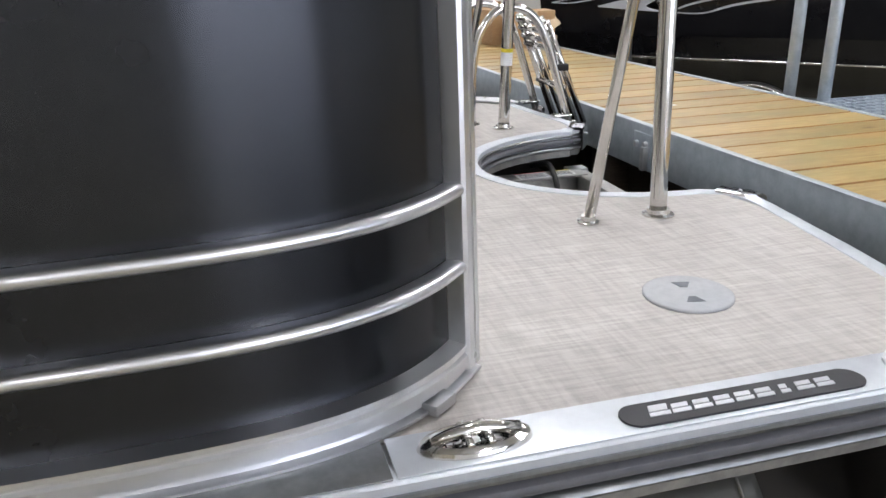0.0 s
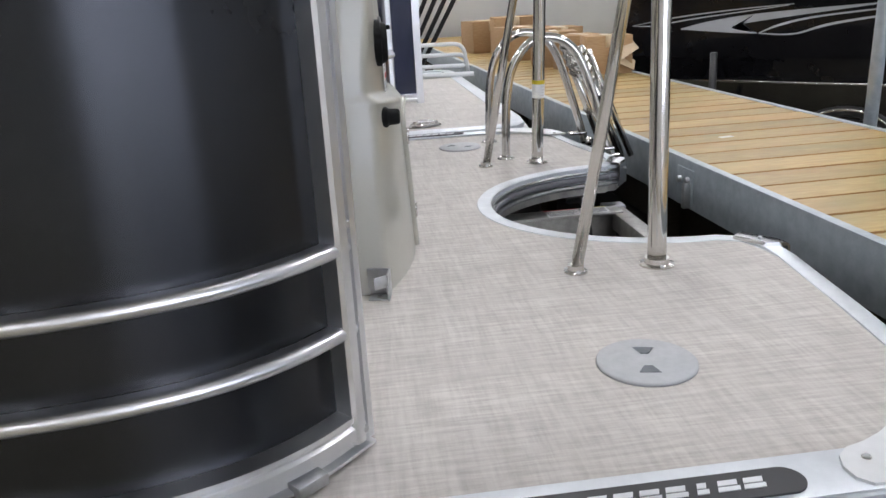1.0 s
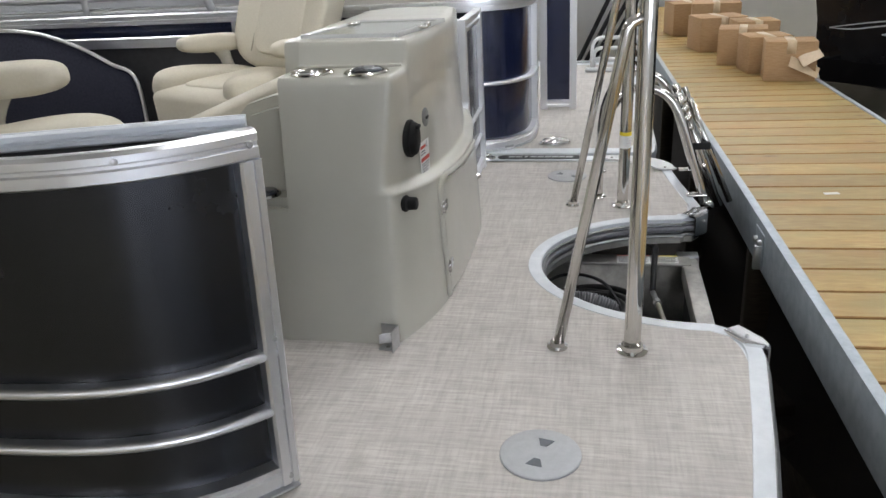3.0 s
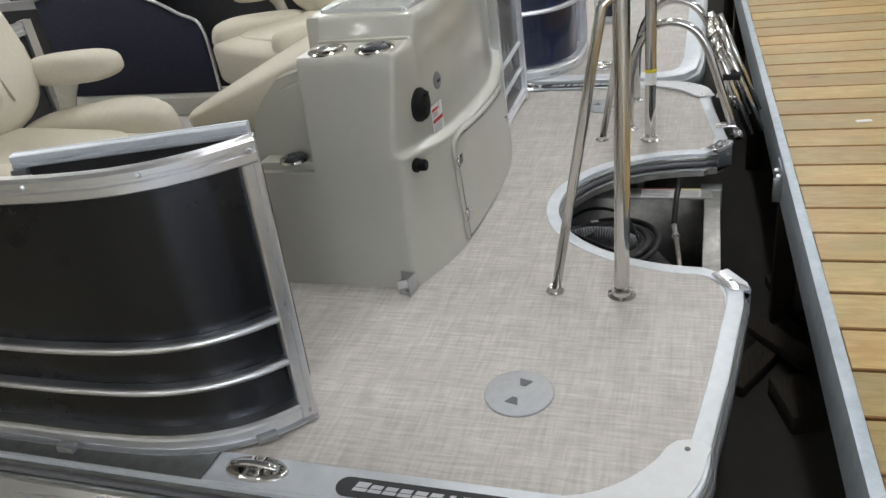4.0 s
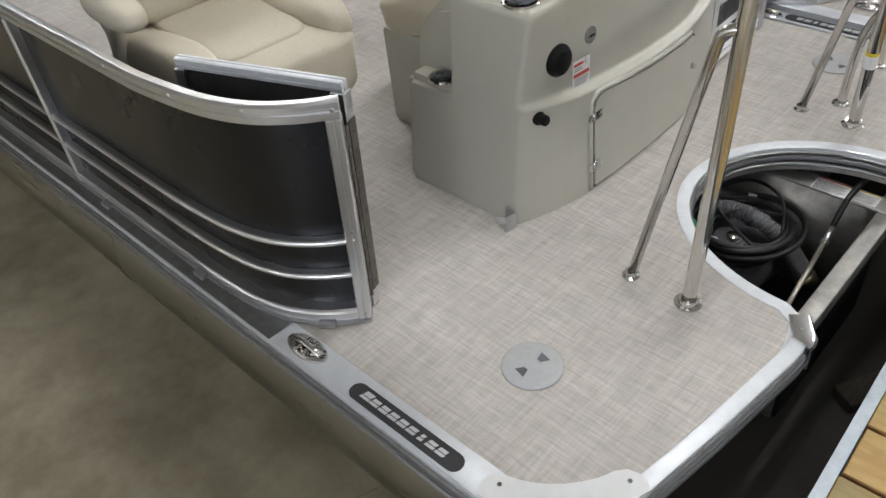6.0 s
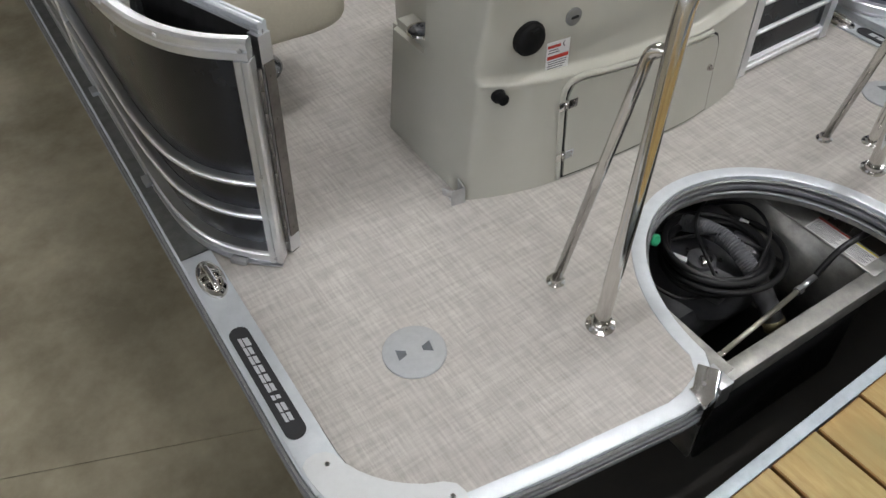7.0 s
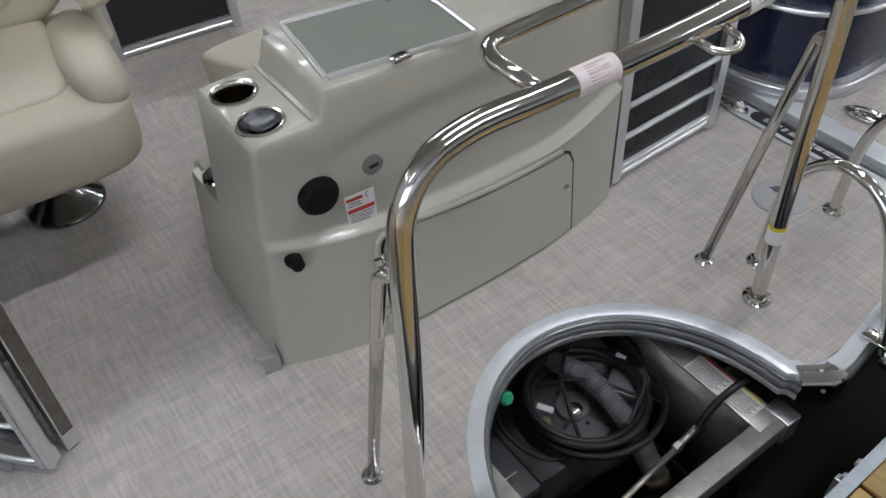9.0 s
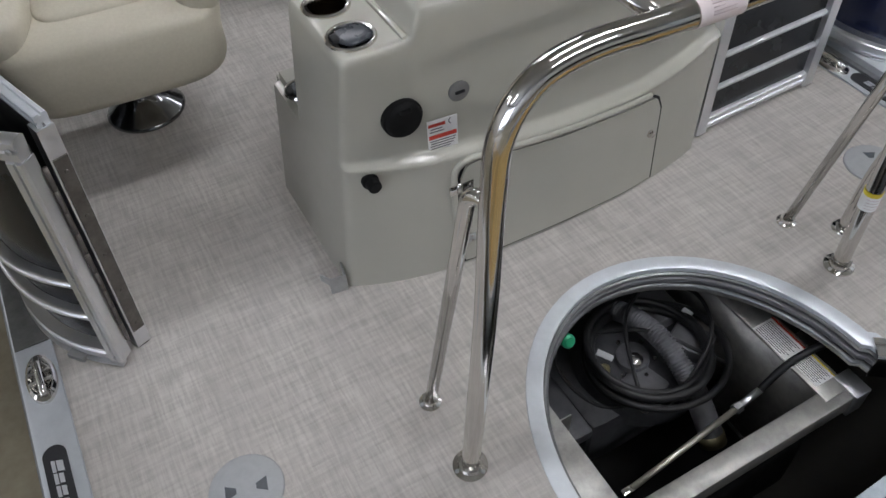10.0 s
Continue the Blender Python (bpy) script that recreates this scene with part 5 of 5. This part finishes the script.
for k in range(5):
    r = 0.160 + 0.014 * rng.uniform(-1, 1.4)
    cx, cy = 0.055 + rng.uniform(-0.018, 0.018), 1.015 + rng.uniform(-0.018, 0.018)
    ring = [(cx + r * 0.95 * math.cos(t), cy + r * math.sin(t), -0.225 + 0.010 * k + 0.018 * math.sin(t + k * 0.8)) for t in (2 * math.pi * i / 40 for i in range(40))]
    part("loop", tube(bmesh.new(), ring, 0.0098 if k % 3 else 0.012, 10, True), BLACK_HOSE, coil)
for way in (((0.14, 0.90, -0.17), (-0.02, 0.98, -0.15), (-0.10, 1.10, -0.17), (-0.16, 1.25, -0.22)), ((-0.14, 0.86, -0.22), (-0.04, 0.80, -0.25), (0.10, 0.84, -0.26), (0.16, 1.0, -0.24)), ((-0.08, 0.90, -0.21), (0.02, 1.02, -0.16), (0.12, 1.10, -0.18), (0.16, 1.18, -0.25)), ((0.20, 0.95, -0.22), (0.12, 1.14, -0.16), (-0.02, 1.21, -0.17), (-0.14, 1.16, -0.24))):
    part("tail", tube(bmesh.new(), spline(way, 8), 0.0055, 8), BLACK_HOSE, coil)
duct = thing("ribbed_duct", "grey ribbed hose running across the motor well", "hose")
way = spline([(-0.17, 0.985, -0.25), (-0.10, 1.015, -0.205), (-0.018, 1.034, -0.178), (0.065, 1.045, -0.178), (0.146, 1.045, -0.205), (0.18, 1.05, -0.235)], 60)
ribs = len(way) - 1
part("pipe", tube(bmesh.new(), way, lambda t: 0.025 + (0.003 if round(t * ribs) % 6 < 3 else -0.001), 16), GREY_HOSE, duct, "ribbed grey hose")
part("lower_pipe", tube(bmesh.new(), spline([(0.178, 1.05, -0.233), (0.22, 1.055, -0.28), (0.265, 1.06, -0.34)], 8), 0.031, 18), TANK_LIGHT, duct, "smooth dark grey hose")
part("collar", tube(bmesh.new(), [(0.263, 1.06, -0.337), (0.282, 1.06, -0.362)], 0.034, 18), BRASS, duct, "brass collar")
cable = thing("steering_cable", "steel steering cable rod with a black sleeve across the motor well", "cable")
part("rod", tube(bmesh.new(), [(0.322, 0.742, -0.2), (0.288, 1.075, -0.2)], 0.0075, 12), BRASS_PALE, cable, "pale brass rod")
part("rod_end", bar(-0.008, 0.008, -0.014, 0.014, -0.005, 0.005, 0.001, pose(0.323, 0.732, -0.20)), CHROME, cable)
part("nut", lathe(bmesh.new(), [(0.0, -0.010), (0.0135, -0.010), (0.0135, 0.010), (0.0, 0.010)], 6, pose(0.287, 1.083, -0.2, 90, 0, 6)), ALU_BRIGHT, cable)
part("ferrule", tube(bmesh.new(), [(0.286, 1.09, -0.2), (0.277, 1.170, -0.2)], 0.009, 12), ALU_BRIGHT, cable)
part("sleeve", tube(bmesh.new(), spline([(0.277, 1.165, -0.2), (0.281, 1.215, -0.135), (0.287, 1.27, -0.108), (0.291, 1.33, -0.108), (0.285, 1.44, -0.14)], 8), 0.0095, 12), BLACK_HOSE, cable, "black cable sleeve")
part("well_bracket", bar(0.10, 0.104, 0.656, 0.735, -0.33, -0.20, 0.001), WELL_ALU, well)
part("well_bracket", bar(0.104, 0.150, 0.656, 0.660, -0.33, -0.20, 0.001), WELL_ALU, well)
part("well_flap", bar(0.10, 0.15, 1.17, 1.243, -0.27, -0.266, 0.001, pose(0, 0, 0, 0, 0, 4)), WELL_ALU, well)
for nm, cx, cy, w, hh, band in (("well_label", 0.217, 1.258, 0.054, 0.034, LABEL_RED), ("well_label", 0.325, 1.262, 0.036, 0.030, LABEL_YELLOW)):
    lab = part(nm, bar(-w, w, -hh, hh, 0, 0.0008, 0, pose(cx, cy, -0.1255)), LABEL_WHITE, well, "printed white warning label", smooth=False)
    part("band", bar(-w, w, hh * 0.82, hh * 0.97, 0.0009, 0.0014, 0, pose(cx, cy, -0.1255)), band, lab, "coloured band", smooth=False)
    for k in range(9):
        part("print_line", bar(-w * 0.9, w * (0.9 - 0.12 * (k % 3)), -0.0009, 0.0009, 0.0009, 0.0014, 0, pose(cx, cy + hh * (0.55 - 0.175 * k), -0.1255)), LABEL_INK, lab, smooth=False)
tagged(part("green_cap", lathe(bmesh.new(), [(0.0, 0.0), (0.018, 0.0), (0.018, 0.02), (0.012, 0.026), (0.0, 0.026)], 16, pose(-0.032, 0.80, -0.10, 0, 60, 0)), GREEN_CAP), "small green plastic pipe cap at the pump unit", "cap")


# ---- dock ----
ANG = math.degrees(math.atan(0.034))
dock = thing("dock", "walkway of yellow pine boards in a galvanised steel frame", "dock", at=pose(0.655, 0, 0, 0, 0, ANG))
DZ = 0.01
part("edge_beam", bar(-0.006, 0.016, -5.5, 8.4, -0.135, DZ + 0.004, 0.003), ZINC, dock)
part("edge_lip", bar(-0.008, 0.0195, -5.5, 8.4, DZ + 0.0045, DZ + 0.008, 0.001), ZINC, dock)
part("far_beam", bar(0.800, 0.822, -5.5, 8.4, -0.135, DZ + 0.004, 0.003), ZINC, dock)
# unseen boards, added to keep side light from reaching beneath the dock
part("light_block_skirt", bar(0.824, 0.842, -5.5, 8.4, FLOOR_Z, -0.02), WOOD_DARK, dock, "added dark boards blocking light under the dock's far side")
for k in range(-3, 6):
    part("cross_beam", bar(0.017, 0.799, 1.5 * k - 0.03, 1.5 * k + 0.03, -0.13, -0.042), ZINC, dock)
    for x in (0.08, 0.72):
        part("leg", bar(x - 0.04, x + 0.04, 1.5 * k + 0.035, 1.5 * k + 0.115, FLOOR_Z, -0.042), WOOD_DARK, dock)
part("joint_plate", bar(-0.010, -0.006, 1.19, 1.30, -0.12, -0.01, 0.001), ZINC, dock)
for dy, dz in ((1.22, -0.045), (1.22, -0.095), (1.275, -0.05)):
    part("bolt", lathe(bmesh.new(), [(0.0, 0.0), (0.012, 0.0), (0.010, 0.012), (0.0, 0.013)], 10, pose(-0.010, dy, dz, 0, -90, 0)), ALU, dock)
part("joint_bracket", bar(-0.03, -0.0065, 1.205, 1.225, -0.13, -0.05, 0.003), ALU, dock)

PITCH = 0.1475
bm = bmesh.new()
box(bm, 0.010, 0.788, -0.0698, 0.0698, -0.038, 0.0, 0.003, segs=1)
board = part("plank", bm, PINE, dock, smooth=False)
board.data.materials.append(PINE_SEAM_SHADE)
# side faces and bevels take the pine darkened as seam shade
for f in board.data.polygons:
    if f.normal.z < 0.95:
        f.material_index = 1
base_mesh = board.data
count = 0
for k in range(-34, 54):
    y = 0.452 + 0.07375 + PITCH * k
    ob = board if count == 0 else new("plank", base_mesh)
    ob.parent = dock
    ob.matrix_basis = pose(0.010 + 0.002 * math.sin(k * 2.3), y, DZ + 0.0005 * math.sin(k * 1.7), 0, 0, 0.12 * math.sin(k * 3.1))
    count += 1

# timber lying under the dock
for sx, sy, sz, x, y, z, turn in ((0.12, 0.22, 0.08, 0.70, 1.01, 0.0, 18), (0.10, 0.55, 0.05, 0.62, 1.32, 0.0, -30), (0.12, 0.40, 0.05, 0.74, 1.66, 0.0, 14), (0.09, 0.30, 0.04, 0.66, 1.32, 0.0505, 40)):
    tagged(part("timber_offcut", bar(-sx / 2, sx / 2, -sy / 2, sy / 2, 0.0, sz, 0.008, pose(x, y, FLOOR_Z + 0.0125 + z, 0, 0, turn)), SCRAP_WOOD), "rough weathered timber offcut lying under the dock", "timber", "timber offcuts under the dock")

# white paper scrap and two posts beyond the dock
tagged(part("paper_scrap", bar(-0.025, 0.025, -0.010, 0.010, 0, 0.0015, 0, pose(0.887, 1.556, 0.0115, 0, 0, 10)), LABEL_WHITE), "small white paper scrap on the pine boards", "litter")
gang = thing("walkway_stage", "galvanised open-mesh stage with two round posts beside the dock", "walkway")
part("frame", bar(1.35, 2.0, 0.45, 1.55, -0.06, -0.02), ZINC, gang)
grid_bm = bmesh.new()
for k in range(22):
    box(grid_bm, 1.36, 1.99, 0.47 + 0.05 * k, 0.476 + 0.05 * k, -0.0195, -0.002)
for k in range(14):
    box(grid_bm, 1.36 + 0.046 * k, 1.364 + 0.046 * k, 0.46, 1.54, -0.0195, -0.004)
part("mesh_grid", grid_bm, ZINC, gang, smooth=False)
for y in (1.50, 1.70):
    part("post", tube(bmesh.new(), [(1.525, y, FLOOR_Z), (1.535, y, 1.6)], 0.024, 18), ZINC, gang)
part("support", bar(1.62, 1.72, 0.9, 1.0, FLOOR_Z, -0.061), WOOD_DARK, gang)


# ---- cardboard boxes ----
def carton(x, y, sx, sy, sz, turn, opened=False):
    root = thing("cardboard_box", "opened brown cardboard box with torn flaps on the dock" if opened else "brown cardboard box on the dock", "box", "cardboard boxes", at=pose(x, y, 0.011, 0, 0, turn))
    part("carton", bar(-sx / 2, sx / 2, -sy / 2, sy / 2, 0, sz, 0.004), CARDBOARD, root)
    part("tape", bar(-0.025, 0.025, -sy / 2 - 0.001, sy / 2 + 0.001, sz * 0.7, sz + 0.001), PAPER_TAPE, root, "shiny packing tape")
    if opened:
        for dx, dz, ry, w in ((0.0, 0.10, 25, 0.09), (0.10, 0.16, -30, 0.06)):
            part("flap", bar(-w, w, -0.002, 0.002, -0.02, 0.05, 0, pose(sx * 0.25 + dx * 0.4, -sy / 2 - 0.02, dz - 0.03, -35, ry, 10)), PAPER_TAPE, root, "torn paper flap")
    return root


carton(1.185, 3.78, 0.28, 0.22, 0.225, -6, True)
carton(1.10, 4.07, 0.26, 0.24, 0.22, 8)
carton(1.02, 4.40, 0.30, 0.26, 0.23, -10)
carton(1.14, 4.72, 0.28, 0.26, 0.24, 5)
carton(0.94, 5.05, 0.34, 0.30, 0.24, 12)
carton(0.98, 5.50, 0.36, 0.34, 0.30, -5)
carton(0.83, 6.0, 0.34, 0.34, 0.26, 9)


# ---- neighbouring boat with navy panels ----
DX, DY = 0.17, 2.50
nb = thing("navy_pontoon_boat", "neighbouring pontoon boat with beige woven deck and aluminium rails", "boat", at=pose(DX, DY, 0))
NEDGE = [(-5.2, SIDE), (-1.0, SIDE), (0.02, SIDE), (0.10, -0.33), (0.15, -0.25), (0.165, -0.1), (0.165, 2.0), (0.14, 2.14), (0.05, 2.2), (-5.2, 2.2)]
part("deck", slab(bmesh.new(), NEDGE, -0.05, -0.004), ALU_PAINT, nb, smooth=False)
part("deck_covering", slab(bmesh.new(), [(-5.1, -0.285), (0.0, -0.285), (0.09, -0.24), (0.13, -0.1), (0.13, 2.0), (-5.1, 2.1)], -0.0035, 0.0), CARPET, nb, smooth=False)
part("edge_trim", sweep(bmesh.new(), NEDGE, [(-0.07, -0.003), (-0.07, 0.003), (-0.003, 0.004), (0.002, 0.0), (0.002, -0.02), (-0.07, -0.02)]), ALU_PAINT, nb)
part("rub_rail", sweep(bmesh.new(), NEDGE, [(0.0, -0.02), (0.018, -0.022), (0.024, -0.04), (0.024, -0.056), (0.018, -0.09), (0.0, -0.096)]), ALU, nb)
part("pontoon_log", lathe(bmesh.new(), [(0.0, 0.0), (0.3, 0.0), (0.31, 0.02), (0.31, 5.2), (0.0, 5.2)], 48, pose(-0.1, -0.02, -0.46, 0, -90, 0)), TUBE_ALU, nb)
fence("navy_fence", NAVY, NAVY, "glossy navy boat fence with bright aluminium rails on the neighbouring boat", "boat fences", 0.20, 2.437, rails=(0.30,), way=((-0.86, -0.290), (-0.70, -0.294), (-0.60, -0.278), (-0.51, -0.235), (-0.45, -0.160), (-0.415, -0.05), (-0.413, 0.17)), hinged=False)
flat_panel("navy_gate", [(-0.215, 3.05), (-0.03, 3.05)], 0.012, 0.95, (), NAVY, "tall glossy navy gate panel in a bright aluminium frame", "gate")
copy_thing(cl, pose(-0.10, DY - 0.2, 0.006, 0, 0, 10))

helm = thing("white_helm_unit", "white moulded helm unit on the neighbouring deck", "console")
part("shell", bar(-6.2, -4.08, 3.5, 3.95, 0.0, 0.62, 0.06), WHITE_PLASTIC, helm)
part("dark_band", bar(-6.1, -4.07, 3.492, 3.4985, 0.09, 0.115), BLACK_PLASTIC, helm)

# white rails at the far boat's stern
wr = thing("white_rail_frame", "low frame of white painted tubes on the neighbouring deck", "rail")
for z, x0 in ((0.13, 0.05), (0.20, 0.04)):
    part("hoop", tube(bmesh.new(), rounded([(x0, 4.4, 0.0), (x0, 4.4, z), (x0 + 0.35, 4.35, z), (x0 + 0.36, 4.35, 0.0)], 0.08), 0.014, 10), WHITE_PLASTIC, wr)
part("low_bar", tube(bmesh.new(), [(0.05, 4.40, 0.055), (0.41, 4.35, 0.055)], 0.014, 10), WHITE_PLASTIC, wr)
part("foot_rail", tube(bmesh.new(), [(0.0, 4.20, 0.016), (0.42, 4.16, 0.016)], 0.016, 10), WHITE_PLASTIC, wr)
poles = thing("bimini_poles", "folded black canopy poles leaning up from the neighbouring boat", "poles")
for k in range(4):
    part("pole", tube(bmesh.new(), [(-0.06 + 0.055 * k, 4.7, 0.0), (0.42 + 0.085 * k, 4.6, 1.0)], 0.016, 10), BLACK_PLASTIC, poles)

# ---- black boat on its trailer ----
BERTH = Matrix(((0.69, -0.72, 0, 1.47), (-0.72, -0.69, 0, 4.15), (0, 0, 1, 0), (0, 0, 0, 1)))
hull = thing("trailer_boat", "glossy black runabout hull with silver graphics on a trailer", "boat")
SIDE_PROFILE = [(-0.45, -0.42), (-0.16, -0.24), (-0.03, -0.085), (0.0, -0.075), (0.055, 0.06), (0.062, 0.075), (0.05, 0.30), (0.07, 0.44), (0.078, 0.452), (0.072, 0.478), (0.0, 0.488), (-0.5, 0.50)]


def hull_out(z):
    return between(z, [(zz, d) for d, zz in SIDE_PROFILE[1:-1]])


bm = bmesh.new()
rows = []
for i in range(25):
    u = 5.2 * i / 24
    taper = max(0, (u - 2.6) / 2.6) ** 2 * 0.7
    rows.append([bm.verts.new(BERTH @ Vector((u - (0.10 * (z + 0.1) if i == 0 else 0), d - taper, z))) for d, z in SIDE_PROFILE])
for p, q in zip(rows, rows[1:]):
    for a in range(len(SIDE_PROFILE) - 1):
        bm.faces.new((p[a], p[a + 1], q[a + 1], q[a]))
far = [bm.verts.new(BERTH @ Vector((-0.10 * (z + 0.1) + 0.0, -1.9, z))) for d, z in SIDE_PROFILE]
for a in range(len(SIDE_PROFILE) - 1):
    bm.faces.new((rows[0][a], far[a], far[a + 1], rows[0][a + 1]))
bmesh.ops.recalc_face_normals(bm, faces=bm.faces)
part("hull", bm, HULL_BLACK, hull)


def graphic(name, upper, lower, material, label, lift=0.006):
    """A flat hull decal between two smooth edges of (u, z)."""
    g = bmesh.new()
    up = [(v.x, v.y) for v in spline([(u, z, 0) for u, z in upper], 6)]
    dn = [(v.x, v.y) for v in spline([(u, z, 0) for u, z in lower], 6)]
    rows = [(g.verts.new(BERTH @ Vector((u, hull_out(z) + lift, z))), g.verts.new(BERTH @ Vector((w, hull_out(y) + lift, y)))) for (u, z), (w, y) in zip(up, dn)]
    for p, q in zip(rows, rows[1:]):
        g.faces.new((p[0], q[0], q[1], p[1]))
    return part(name, g, material, hull, label)


graphic("graphic", [(0.05, 0.262), (0.35, 0.312), (0.70, 0.348), (1.05, 0.372)], [(0.05, 0.258), (0.35, 0.304), (0.70, 0.341), (1.05, 0.368)], HULL_STRIPE, "thin silver line")
graphic("graphic", [(0.05, 0.262), (0.20, 0.262), (0.45, 0.300), (1.02, 0.366)], [(0.05, 0.257), (0.20, 0.255), (0.45, 0.292), (1.02, 0.361)], HULL_STRIPE, "thin silver line")
graphic("graphic", [(0.38, 0.240), (0.58, 0.285), (0.90, 0.325), (1.50, 0.365)], [(0.38, 0.234), (0.85, 0.207), (0.72, 0.255), (1.50, 0.358)], HULL_STRIPE, "silver swoosh graphic")
graphic("graphic", [(0.86, 0.213), (0.98, 0.262), (1.20, 0.305), (1.75, 0.360)], [(0.86, 0.206), (0.99, 0.252), (1.21, 0.296), (1.75, 0.353)], HULL_STRIPE, "thin silver line")
graphic("graphic", [(0.86, 0.212), (1.06, 0.208), (1.28, 0.268), (1.85, 0.345)], [(0.86, 0.205), (1.06, 0.200), (1.30, 0.258), (1.85, 0.338)], HULL_STRIPE, "thin silver line")
tube_line = [BERTH @ Vector((u, 0.008, -0.08)) for u in (0.35, 1.0, 1.8, 2.6)]
part("spray_strip", tube(bmesh.new(), tube_line, 0.008, 8), CHROME, hull)
trailer = thing("boat_trailer", "black tandem-axle boat trailer under the black hull", "trailer")
part("side_beam", bar(-0.2, 5.0, -0.14, -0.06, -0.42, -0.30, 0.01, BERTH), TRAILER, trailer)
part("guide_post", tube(bmesh.new(), [BERTH @ Vector((0.62, 0.10, -0.5)), BERTH @ Vector((0.62, 0.12, 0.10))], 0.022, 12), TRAILER, trailer, "black guide post")
part("guide_arm", tube(bmesh.new(), [BERTH @ Vector((0.62, 0.10, -0.42)), BERTH @ Vector((0.62, -0.2, -0.42))], 0.02, 10), TRAILER, trailer)
for u in (0.79, 1.40):
    hub = BERTH @ Vector((u, 0.08, FLOOR_Z + 0.30))
    axis = BERTH.to_3x3() @ Vector((0, 1, 0))
    fwd = BERTH.to_3x3() @ Vector((1, 0, 0))
    up3 = Vector((0, 0, 1))
    ring = [hub + 0.21 * (math.cos(a) * fwd + math.sin(a) * up3) for a in (2 * math.pi * k / 32 for k in range(32))]
    wh = part("wheel", tube(bmesh.new(), ring, 0.09, 12, True), TYRE, trailer, "black tyre")
    part("rim", lathe(bmesh.new(), [(0.0, -0.05), (0.16, -0.05), (0.15, 0.04), (0.05, 0.06), (0.0, 0.07)], 24, Matrix.Translation(hub) @ BERTH.to_3x3().to_4x4() @ pose(0, 0, 0, -90, 0, 0)), ALU, wh)
    arc = [hub + axis * 0.03 + 0.345 * (math.cos(a) * fwd + math.sin(a) * up3) for a in (math.pi * k / 18 for k in range(19))]
    part("fender", tube(bmesh.new(), arc, 0.03, 10), TRAILER, trailer, "glossy black wheel arch")
    part("fender_lip", tube(bmesh.new(), [v + axis * 0.03 + Vector((0, 0, 0.012)) for v in arc[5:14]], 0.008, 8), CHROME, trailer)

# ---- white seat unit on the navy boat ----
wb = thing("white_seat_unit", "white moulded seat back with silver rails on the navy boat", "seat")
part("shell", bar(-4.6, -1.40, 2.76, 2.86, 0.001, 0.60, 0.02), WHITE_PLASTIC, wb)
part("upper_shell", bar(-4.6, -1.40, 2.80, 2.90, 0.625, 1.05, 0.03), WHITE_PLASTIC, wb)
for z in (0.60, 0.675):
    part("rail", bar(-4.6, -1.42, 2.71, 2.758, z, z + 0.026, 0.006), ALU_BRIGHT, wb)
for x in (-1.47, -2.6, -3.7):
    part("stanchion", bar(x - 0.02, x + 0.02, 2.70, 2.709, 0.50, 0.73, 0.003), ALU_BRIGHT, wb)
part("strut", tube(bmesh.new(), [(-1.86, 2.68, 0.60), (-2.02, 2.68, 1.0)], 0.022, 12), WHITE_PLASTIC, wb)
part("strut_foot", lathe(bmesh.new(), [(0.0, 0.0), (0.012, 0.0), (0.016, 0.02), (0.010, 0.03), (0.012, 0.05), (0.0, 0.055)], 14, pose(-1.85, 2.68, 0.562)), CHROME, wb)

# blocking under the boats
blocks = thing("timber_blocking", "dark timber blocks under the pontoons", "blocks")
for x in (-0.6, -2.6):
    for y in (-0.03, 1.73):
        part("block", bar(x - 0.12, x + 0.12, y - 0.09, y + 0.09, FLOOR_Z, -0.699, 0.006), WOOD_DARK, blocks)
